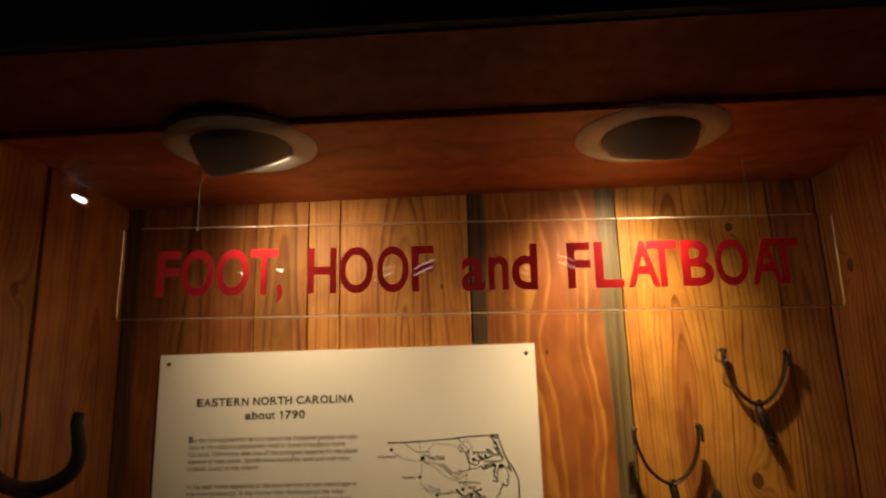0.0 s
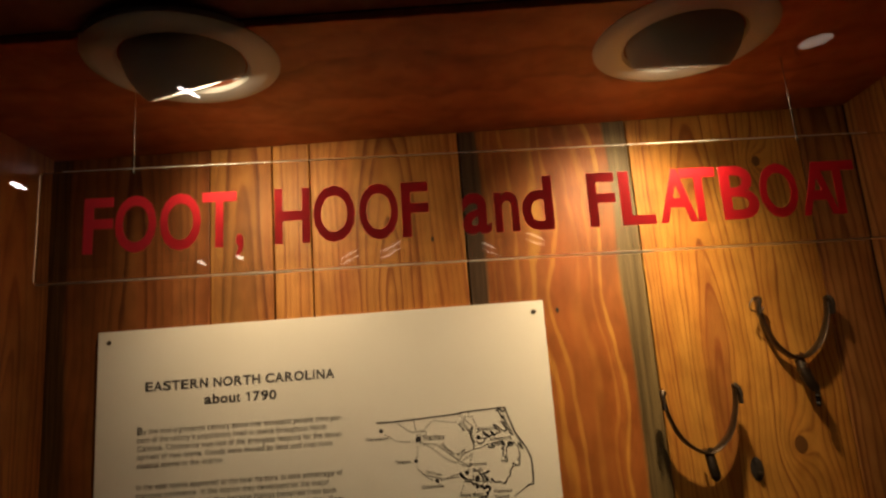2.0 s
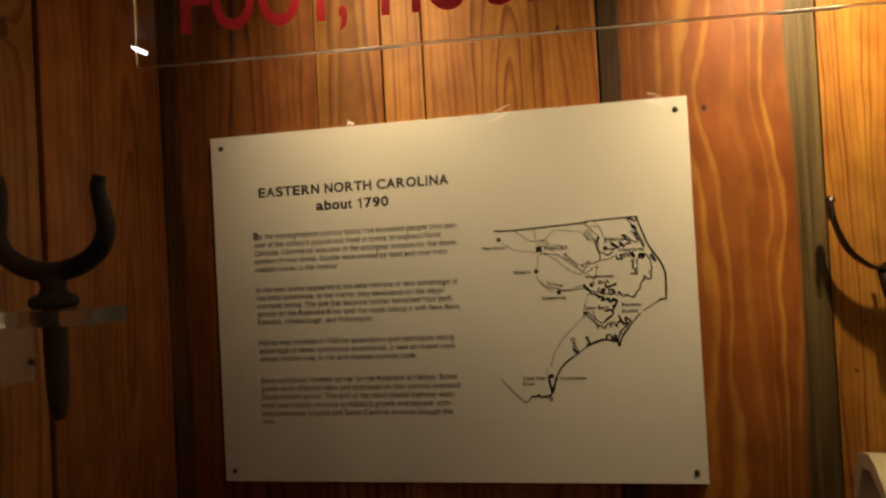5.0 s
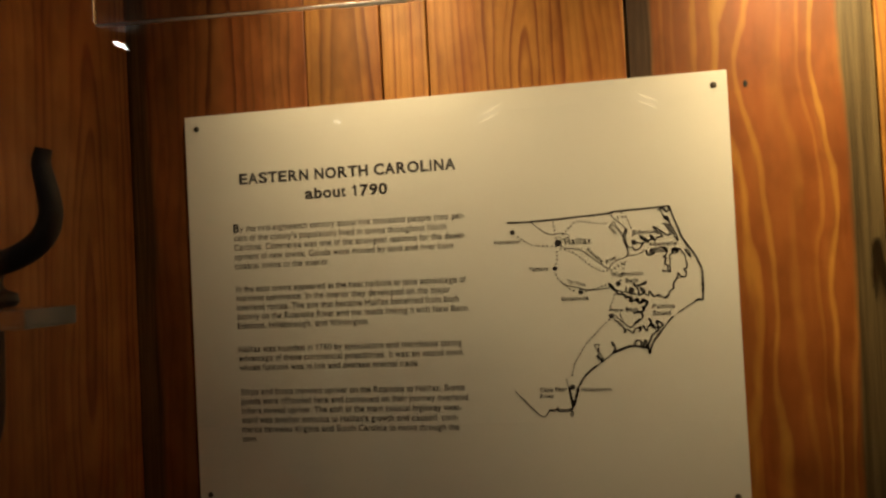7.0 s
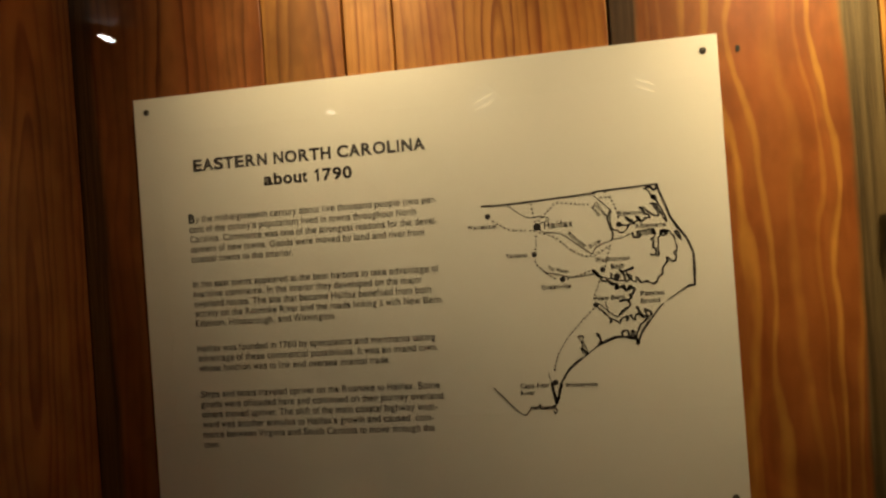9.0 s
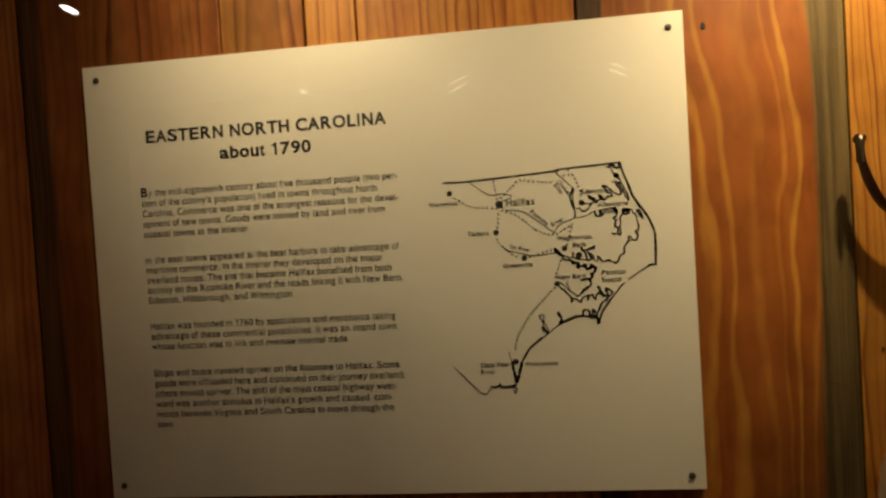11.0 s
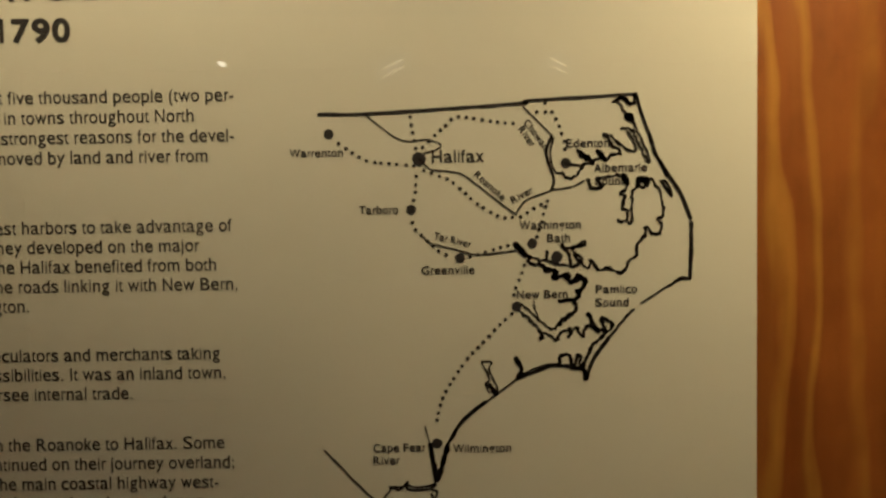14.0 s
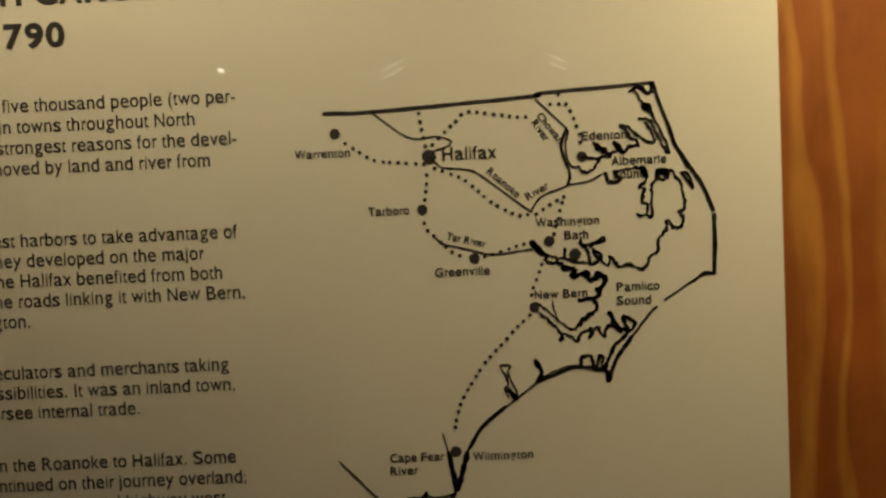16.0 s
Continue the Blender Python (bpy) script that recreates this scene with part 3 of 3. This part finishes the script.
def stroke(name, width, text):
    """A printed line of that width in mm, a little unsteady as drawn with a pen."""
    bm = bmesh.new()
    width *= 1.2
    pts = smooth_path(printed(text), 8 if name in RAGGED else 6)
    for i, p in enumerate(pts[1:-1], 1):
        rag = 0.0011 if name in RAGGED else 0.00034 if name in ("shore", "creek") else 0.00018
        p.x += rag * noise.noise(p * 1100)
        p.z += rag * noise.noise(p * 1100 + Vector((7, 3, 5)))
    for i, (a, b) in enumerate(zip(pts, pts[1:])):
        w = width / 2000 * (1 + (0.7 if name in RAGGED else 0.45) * noise.noise(a * 520))
        s = (b - a).cross(Vector((0, 1, 0)))
        if s.length < 1e-9:
            continue
        s = s.normalized() * w
        bm.faces.new([bm.verts.new(q) for q in (a + s, a - s, b - s, b + s)])
        disc(bm, a, w, 8)
    disc(bm, pts[-1], width / 2000, 8)
    for f in bm.faces:
        f.normal_update()
        if f.normal.y > 0:
            f.normal_flip()
    return part(name, bm, INK, panel)


def dots(name, width, text):
    """A dotted road."""
    width *= 1.55
    bm = bmesh.new()
    pts = smooth_path(printed(text), 12)
    gone, step = 0.0, 0.00355
    disc(bm, pts[0], width / 2000, 10)
    for a, b in zip(pts, pts[1:]):
        gone += (b - a).length
        if gone >= step:
            gone -= step
            disc(bm, b, width / 2000 * random.uniform(0.88, 1.1), 10)
    return part("dotted_road", bm, INK, panel)


def town(r, x, z):
    bm = bmesh.new()
    bm.faces.new([bm.verts.new(mm(x, z) + Vector((k * math.cos(a), 0, k * math.sin(a)))) for a in np.linspace(0, 2 * math.pi, 18, endpoint=False)[::-1] for k in (r / 1000 * random.uniform(0.93, 1.06),)])
    part("town_mark", bm, INK, panel)


stroke("state_line", 1.25, "311.5,122.4 331.6,122.5 371.9,120.6 402.5,119.0 403.0,118.4 408.9,117.6 453.6,115.6")
stroke("shore", 1.35, "453.6,115.6 456.0,124.2 459.9,135.1 462.3,142.7 467.9,151.6 474.1,161.6 477.9,171.5")
stroke("shore", 1.5, "478.2,173.7 478.1,187.8 477.4,198.7")
stroke("shore", 0.8, "477.4,198.7 472.9,198.4 468.4,202.0 467.3,202.1 461.7,205.8 455.6,209.4")
stroke("shore", 0.7, "477.5,199.0 472.8,199.3 467.3,202.1")
stroke("shore", 1, "452.1,212.4 449.6,214.6 440.6,225.2")
stroke("shore", 1.5, "440.6,225.2 434.0,234.4 430.2,243.7 429.4,239.7 423.6,238.6")
stroke("shore", 1.3, "422.1,237.8 415.0,237.4 408.6,239.5 399.0,243.0")
stroke("shore", 0.6, "418.2,236.5 411.9,237.0 405.5,239.3 400.7,241.5")
stroke("shore", 0.8, "399.0,243.0 389.2,250.5 377.8,258.7")
stroke("shore", 1.4, "384.4,253.4 377.8,258.7 372.9,263.3 368.6,270.3")
stroke("shore", 1, "368.6,270.3 366.8,273.4 364.3,282.1 361.8,289.3")
stroke("shore", 1.9, "358.9,273.0 360.5,282.0 361.8,289.3 364.9,280.6 366.8,273.4")
stroke("river", 0.5, "356.7,264.4 358.9,273.0")
stroke("shore", 0.8, "361.8,289.3 359.6,291.6 353.2,292.6 348.9,291.7 348.1,290.1 346.1,292.2 340.0,292.2")
stroke("shore", 0.8, "361.1,291.5 357.1,293.7 348.9,293.5 347.4,291.1 344.7,293.7 340.8,292.6 339.4,294.9 332.5,297.4 310.8,275.1")
stroke("shore", 0.8, "359.4,293.8 361.7,294.9 360.3,298.5 359.1,295.8")
stroke("river", 0.6, "331.6,122.5 347.6,134.2 359.8,134.4 365.6,136.5 364.7,138.6 358.4,140.5")
stroke("roanoke", 0.65, "356.0,142.9 358.7,145.6 362.0,148.0 370.5,149.1 377.7,151.7 397.5,167.5 399.8,167.2 404.0,162.3 414.4,158.5 415.5,157.8 424.5,156.6 430.1,154.0")
stroke("chowan", 0.6, "403.1,120.5 415.8,133.4")
stroke("chowan", 1.1, "415.8,133.4 413.3,140.3 414.2,145.7 416.6,153.3 415.5,157.6")
stroke("chowan", 0.7, "416.6,134.5 415.1,140.4 415.8,146.8 417.8,150.2 420.5,150.1")
stroke("tar", 0.65, "357.6,178.2 360.3,180.9 371.1,183.8 381.8,186.5 399.0,184.9")
stroke("tar", 2.4, "399.1,182.2 403.1,186.8")
stroke("inlet", 1.3, "443.3,118.8 447.6,117.4 450.2,119.7 452.9,119.3 452.5,116.1")
stroke("inlet", 0.9, "445.4,118.4 450.0,126.1 453.1,129.4 456.0,137.1 460.0,145.8 457.4,143.6 452.9,134.2 451.4,131.5 447.1,131.0")
stroke("inlet", 2.4, "449.5,125.0 451.5,127.2")
stroke("inlet", 1, "439.0,133.0 443.7,135.4 448.9,139.9 453.2,140.7 452.3,136.9 449.7,132.5")
stroke("inlet", 1, "438.9,133.5 442.1,136.4 442.5,138.5 445.7,139.8 446.2,141.9 442.4,142.8 439.0,145.3 436.0,140.3 437.5,143.6 433.6,145.0 427.4,140.4 429.9,143.8 434.2,145.6 429.3,147.0 421.7,146.1")
stroke("inlet", 1.9, "427.9,141.0 432.1,144.2")
stroke("inlet", 1.9, "437.0,141.5 439.6,144.6")
stroke("inlet", 0.8, "420.5,149.8 422.6,152.2 425.8,151.9 429.8,147.5 427.1,146.9")
stroke("south_bank", 1, "431.7,153.6 433.2,157.4 438.1,156.8 436.6,153.3 444.2,151.8 449.0,152.8 449.4,157.1 446.6,160.2 448.7,161.4 446.9,166.2 449.5,167.9 448.8,172.2 445.1,171.8")
stroke("south_bank", 0.9, "449.4,172.3 451.5,172.9 451.4,161.6 453.2,157.3 455.4,153.7 459.2,155.5 455.8,157.5 454.3,154.2 459.2,153.3 462.4,156.7 464.9,162.2 465.7,169.8 462.9,171.3 465.0,174.1")
stroke("south_bank", 2.2, "454.4,153.6 458.6,154.6")
stroke("south_bank", 2, "447.6,152.2 448.9,155.0")
stroke("south_bank", 1, "465.0,174.1 463.8,177.9 460.5,178.2 457.9,174.9 457.2,179.2 453.8,183.3 453.1,188.2 449.8,190.2 449.1,193.4 445.8,195.4 440.4,193.5 436.1,193.9 433.0,189.4 431.8,193.1 426.5,189.0 425.5,186.3 428.7,189.1 425.8,192.3")
stroke("pamlico", 1, "423.7,192.2 422.3,186.1 420.2,182.7 421.3,183.9 428.9,183.2 429.9,181.0 426.7,183.1 424.5,185.1")
stroke("pamlico", 1.2, "413.1,185.6 412.9,188.9")
stroke("pamlico", 1, "404.3,187.4 407.0,188.6 416.7,190.7 425.3,192.8")
stroke("pamlico", 1, "398.6,181.6 401.7,185.1 404.8,187.9 405.2,190.7 411.2,191.5 412.2,194.3 417.6,195.1 415.3,197.7 420.7,196.9 423.9,199.8 428.3,198.4")
stroke("pamlico", 1.5, "412.1,193.6 416.8,194.4 415.9,198.0 421.4,195.9 423.6,200.0 426.8,197.0 430.6,199.5 428.1,203.3 426.6,204.0")
stroke("neuse", 1.4, "426.6,204.0 427.2,206.4 418.6,208.3 424.1,207.8 426.2,211.9 421.4,215.6 418.1,218.6")
stroke("neuse", 0.8, "418.1,218.6 415.7,220.5 411.1,218.2 405.1,212.4 401.3,209.1")
stroke("neuse", 0.5, "406.8,207.8 408.4,214.9")
stroke("neuse", 1, "400.4,212.2 405.7,217.2 410.1,222.1 410.0,225.3 410.9,222.2 417.1,225.6 418.8,222.6 423.6,220.4 422.6,224.3 425.9,220.1 428.9,224.6 430.7,219.2 436.0,222.6")
stroke("neuse", 1.2, "436.0,222.6 431.7,213.7 433.8,219.4 439.2,222.0 437.8,216.4 442.4,219.0 438.3,224.3 434.3,227.3 431.8,231.1 430.0,235.8 428.3,238.1 427.0,232.5 424.4,237.9 423.0,233.1 419.1,232.9 418.2,236.0")
stroke("creek", 0.7, "382.9,235.1 387.4,235.6 386.2,238.7 388.4,244.1 389.7,246.5 390.0,250.5")
stroke("creek", 0.7, "382.9,235.1 384.1,238.0 385.6,240.7 386.2,244.1 384.6,245.5 386.1,249.4")
stroke("creek", 1.8, "386.3,246.0 389.3,250.0")
stroke("creek", 1.7, "398.6,233.9 401.1,239.1 399.0,243.0")
stroke("island", 1, "464.6,154.7 467.3,155.3 469.5,161.4 467.7,159.1 464.6,154.7")
stroke("island", 1, "462.3,142.7 464.8,147.2 467.3,152.7")
dots("to_warrenton", 1.1, "320.0,135.6 326.6,140.1 333.0,143.7 343.4,145.0 353.6,146.0")
dots("north", 1.1, "352.4,124.1 352.9,127.8 353.4,131.5 354.1,135.3 354.7,138.9")
dots("to_edenton", 1.1, "357.7,137.9 363.3,132.6 369.0,127.6 371.6,124.9 375.3,124.5 382.9,125.7 390.2,126.9 397.8,127.8 400.4,126.9")
dots("to_edenton", 1.1, "409.2,122.9 413.3,122.9 415.4,122.4 417.2,125.2 418.8,128.3 420.3,133.1 421.6,136.9 421.5,140.7")
dots("north", 1.1, "412.9,118.9 413.0,120.0")
dots("to_bath", 1.1, "358.2,148.1 364.7,150.7 370.3,153.3 376.3,158.4 382.1,163.7 389.8,168.4 393.4,170.0 397.4,169.9 401.4,169.8 406.9,166.4 413.6,162.8")
dots("to_bath", 1.1, "412.8,165.3 411.7,168.7 410.9,172.5 409.7,175.4 408.7,178.9")
dots("tarboro", 1.1, "354.7,150.8 354.1,157.9 353.3,161.5")
dots("greenville", 1.1, "352.6,171.5 353.5,174.2 356.2,177.0 361.7,182.2 364.2,184.6 367.5,186.4")
dots("greenville", 1.1, "378.3,187.3 385.3,185.5 392.2,183.4 396.2,182.4")
dots("new_bern", 1.1, "402.9,191.6 401.6,195.3 400.1,198.9 398.5,202.6 397.9,205.4")
dots("coast_road", 1.1, "396.9,213.6 391.0,218.8 385.9,224.2 376.6,233.6 369.7,243.5 365.7,250.1 363.4,256.4 362.0,262.7")

for r, x, z in ((3.1, 356.0, 142.9), (2.3, 315.7, 131.3), (2.3, 352.1, 165.7), (2.3, 373.8, 187.8), (2.3, 406.5, 181.8), (2.3, 422.0, 145.9), (2.6, 417.6, 188.0), (2.3, 399.1, 210.2), (2.4, 362.1, 272.4)):
    town(r, x, z)


# ---- spurs on the back wall ----
def spur(at, width, deep, lean, reach, out, clip, worn_off=False):
    """An iron riding spur hung on the wall with its heel band standing out and its shank pointing down; reach and out: how far the shank goes down and aside."""
    thing = empty("spur", pose(*at, 0, lean, 0))
    w = width / 2
    arc = smooth_path([(-w, 0, 0), (-w * 0.93, 0, -deep * 0.34), (-w * 0.62, 0, -deep * 0.76), (0, 0, -deep), (w * 0.62, 0, -deep * 0.76), (w * 0.93, 0, -deep * 0.34), (w, 0, 0)], 6)
    radii = [0.0013 + 0.0009 * math.sin(math.pi * i / (len(arc) - 1)) for i in range(len(arc))]
    part("heel_band", tube(arc, radii, 12, flat=3.6), WORN_IRON, thing, smooth=True)
    for s in (-1, 1):
        bm = lathe([(0, -0.0042), (0.0032, -0.0036), (0.0042, 0), (0.0032, 0.0036), (0, 0.0042)], 14, m=pose(s * w * 1.02, -0.002, 0.002, 90))
        tube([(s * w * 1.02, -0.004, 0.004), (s * w * 1.06, -0.007, 0.0), (s * w * 1.08, -0.008, -0.007), (s * w * 1.05, -0.007, -0.012)], [0.0024, 0.0026, 0.0022, 0.0014], 8, bm)
        part("button", bm, WORN_IRON, thing, smooth=True)
        part("folded_tab", box((s * w * 1.07 - 0.0012, -0.010, -0.016), (s * w * 1.07 + 0.0012, -0.001, 0.001), 0.0008), DARK_IRON, thing, "dark iron tab folded outwards")
    shank = smooth_path([(0, 0, -deep), (out * 0.1, -0.003, -deep - reach * 0.33), (out * 0.4, -0.006, -deep - reach * 0.7), (out, -0.007, -deep - reach)], 5)
    part("shank", tube(shank, [0.0050 + (0.0014 if clip else 0.0004) * math.sin(math.pi * i / (len(shank) - 1)) for i in range(len(shank))], 10), WORN_IRON, thing, smooth=True)
    bm = bmesh.new()
    centre = Vector((out * 1.15, -0.007, -deep - reach - 0.007))
    if worn_off:
        bmesh.ops.create_icosphere(bm, subdivisions=2, radius=0.0058, matrix=Matrix.Translation((out, -0.007, -deep - reach)) @ Matrix.Diagonal((0.9, 0.9, 1.15, 1)))
        part("shank_knob", bm, WORN_IRON, thing, smooth=True)
    else:
        ring = [centre + Vector((0.55 * (0.011 if i % 2 == 0 else 0.005) * math.cos(a), 0.8 * (0.011 if i % 2 == 0 else 0.005) * math.cos(a), (0.011 if i % 2 == 0 else 0.005) * math.sin(a))) for i, a in enumerate(np.linspace(0, 2 * math.pi, 16, endpoint=False))]
        front = [bm.verts.new(p + Vector((0.0018, -0.0010, 0))) for p in ring]
        rear = [bm.verts.new(p + Vector((-0.0018, 0.0010, 0))) for p in ring]
        bm.faces.new(front)
        bm.faces.new(rear[::-1])
        for i in range(16):
            bm.faces.new((front[i], rear[i], rear[(i + 1) % 16], front[(i + 1) % 16]))
        bmesh.ops.recalc_face_normals(bm, faces=bm.faces)
        part("rowel", bm, DARK_IRON, thing)
    if clip:
        part("collar", lathe([(0.0052, -0.007), (0.0063, -0.003), (0.0063, 0.003), (0.0052, 0.007)], 14, m=pose(out * 0.15, -0.003, -deep - 0.013)), BRIGHT, thing, "bright steel collar", True)
        ring = [(-w * 1.16 + 0.0072 * math.cos(a) * (1 - 0.35 * math.sin(a)), -0.008, -0.004 + 0.0082 * math.sin(a)) for a in np.linspace(0.2, 5.9, 20)]
        part("clip", tube(ring, [0.0011] * 20, 8), BRIGHT, thing, "bright wire clip", True)
    bm = tube([(0, 0.012, -deep + 0.003), (0, 0.0, -deep + 0.003), (0, -0.006, -deep + 0.004)], [0.0018, 0.0018, 0.0026], 8, up=(1, 0, 0))
    part("wall_pin", bm, BRIGHT, thing)
    return thing


tagged(spur((0.5345, -0.006, 1.5775), 0.077, 0.064, 3, 0.034, 0.010, True), "dark worn iron riding spur hung on a pin", "spur", "spurs on the wall")
tagged(spur((0.4100, -0.017, 1.486), 0.078, 0.064, -1, 0.022, 0.001, False, True), "dark worn iron riding spur beside the grey strip", "spur", "spurs on the wall")

# ---- small iron stud ----
stud = empty("iron_stud", pose(0.471, 0.008, 1.398))
tagged(stud, "dark oval iron stud with a bright button on the boards", "stud")
part("plate", lathe([(0, -0.0026), (0.004, -0.0022), (0.0068, -0.0012), (0.0076, 0.0005)], 20, m=pose(0, 0, 0, -90) @ Matrix.Diagonal((1, 1.75, 1, 1))), DARK_IRON, stud, smooth=True)
part("button", lathe([(0, -0.005), (0.0022, -0.0042), (0.0034, -0.002), (0.0034, 0.0)], 16, m=pose(0.0015, -0.0015, -0.0055, -90)), WORN_IRON, stud, smooth=True)

# ---- oarlock on its acrylic bracket ----
OX, OY = -0.2620, -0.227
oar = empty("oarlock", pose(OX, OY, 1.430, 0, 0, 6))
tagged(oar, "black wrought-iron oarlock standing in a clear acrylic bracket", "oarlock")
horn = smooth_path([(-0.0418, 0, 0.103), (-0.0405, 0, 0.092), (-0.0418, 0, 0.074), (-0.0437, 0, 0.058), (-0.0372, 0, 0.043), (-0.0205, 0, 0.032), (0.0000, 0, 0.028), (0.0205, 0, 0.032), (0.0372, 0, 0.043), (0.0437, 0, 0.058), (0.0418, 0, 0.074), (0.0386, 0, 0.090), (0.0405, 0, 0.100)], 5)
part("horns", tube(horn, [0.0050 + 0.0030 * math.sin(math.pi * i / (len(horn) - 1)) for i in range(len(horn))], 14, flat=0.9), DARK_IRON, oar, smooth=True)
part("collar", lathe([(0, 0.028), (0.011, 0.026), (0.0085, 0.016), (0.010, 0.012), (0.0165, 0.009), (0.0175, 0.004), (0.015, 0.0005), (0, 0.0005)], 24), DARK_IRON, oar, smooth=True)
part("shaft", lathe([(0, 0.002), (0.0085, 0.002), (0.0084, -0.030), (0.0078, -0.060), (0.0068, -0.072), (0.0045, -0.084), (0, -0.086)], 20), DARK_IRON, oar, smooth=True)

bracket = empty("oarlock_bracket", pose(LEFT + 0.001, OY, 1.424))
tagged(bracket, "clear acrylic bracket screwed to the side wall", "bracket")
part("shelf", box((0.005, -0.022, -0.0065), (0.100, 0.022, 0.0055), 0.001), CLOUDY, bracket).visible_shadow = False
part("back_plate", box((0.0, -0.022, -0.055), (0.0048, 0.036, 0.0055), 0.001), CLOUDY, bracket).visible_shadow = False
part("screw", lathe([(0, 0.003), (0.002, 0.003), (0.0035, 0.001), (0.0037, 0)], 14, m=pose(0.0048, 0.031, -0.038, 0, 90)), SCREW, bracket)

# ---- rolled hide on a black stand ----
def rolled_hide():
    thing = empty("rolled_hide", pose(0.376, -0.048, 1.03, 0, 0, -9))
    tagged(thing, "cream-white stiff hide curved over a black stand", "hide")
    arch = [(-0.025, 0.072), (-0.036, 0.112), (-0.046, 0.140)] + [((-0.053 - 0.005 * math.sin(a)) * math.cos(a), 0.147 + 0.085 * max(0.0, math.sin(a)) ** 0.65) for a in np.linspace(0, math.pi, 25)] + [(0.050, 0.112), (0.050, 0.072)]
    bm = bmesh.new()
    rows = []
    for i in range(19):
        x = i / 18 * 0.24
        row = []
        for j, (y, z) in enumerate(arch):
            wob = 0.0013 * noise.noise(Vector((x * 25, j * 0.35, 3)))
            ragged = 0.0022 * noise.noise(Vector((j * 0.7, 9, 1))) if i == 0 else 0
            row.append(bm.verts.new((x + ragged, y * (1 + 0.3 * x) + wob, z + wob)))
        rows.append(row)
    for a, b in zip(rows, rows[1:]):
        for j in range(len(arch) - 1):
            bm.faces.new((a[j], a[j + 1], b[j + 1], b[j]))
    bmesh.ops.recalc_face_normals(bm, faces=bm.faces)
    bmesh.ops.solidify(bm, geom=bm.faces[:], thickness=0.014)
    part("hide", bm, HIDE, thing, smooth=True)
    part("stand", box((0.060, -0.030, 0.0), (0.22, 0.034, 0.182), 0.006), BLACK, thing, "black stand")
    return thing


rolled_hide()


# ---- room lamps behind the camera, seen mirrored in the glass ----
def track_lamp(at, size, mat, slits=1, roll=0):
    """A black track head on the ceiling, with its lit face towards the case."""
    m = look(at, (0.15, GLASS, 1.5), 0)
    thing = empty("track_lamp", m)
    tagged(thing, "black track lamp on the dark ceiling, lit", "lamp", "lamps of the room")
    w, h = size
    part("housing", lathe([(0, 0.16), (w * 0.5, 0.16), (w * 0.62, 0.02), (w * 0.62, 0.0), (w * 0.56, -0.0042), (0, -0.0042)], 24), BLACK, thing, smooth=True)
    for k in range(slits):
        off = (k - (slits - 1) / 2) * h * 2.4
        bm = lathe([(0, 0.0), (0.5, 0.0), (0.5, -0.002), (0, -0.002)], 20, m=pose(0, off, -0.004, 0, 0, roll) @ Matrix.Diagonal((w, h, 1, 1)))
        part("lit_face", bm, mat, thing)
    up = m.inverted() @ Vector((at[0], at[1], TOP))
    part("stem", tube([(0, 0, 0.1), up], [0.012, 0.012], 8, up=(1, 0, 0)), BLACK, thing)
    return thing


track_lamp((-2.073, -3.07, 2.69), (0.085, 0.024), ROOM_LAMP, roll=-20)
track_lamp((-0.702, -1.91, 2.58), (0.078, 0.016), ROOM_LAMP, roll=-20)
track_lamp((-1.348, -4.52, 2.52), (0.065, 0.028), ROOM_LAMP_MID, roll=-20)
track_lamp((1.541, -1.903, 2.602), (0.115, 0.036), ROOM_LAMP_DIM, roll=0)
track_lamp((-0.25, -4.95, 2.58), (0.20, 0.022), ROOM_LAMP_FAINT, 2, roll=25)
track_lamp((0.95, -4.95, 2.58), (0.16, 0.022), ROOM_LAMP_FAINT, 2, roll=-25)
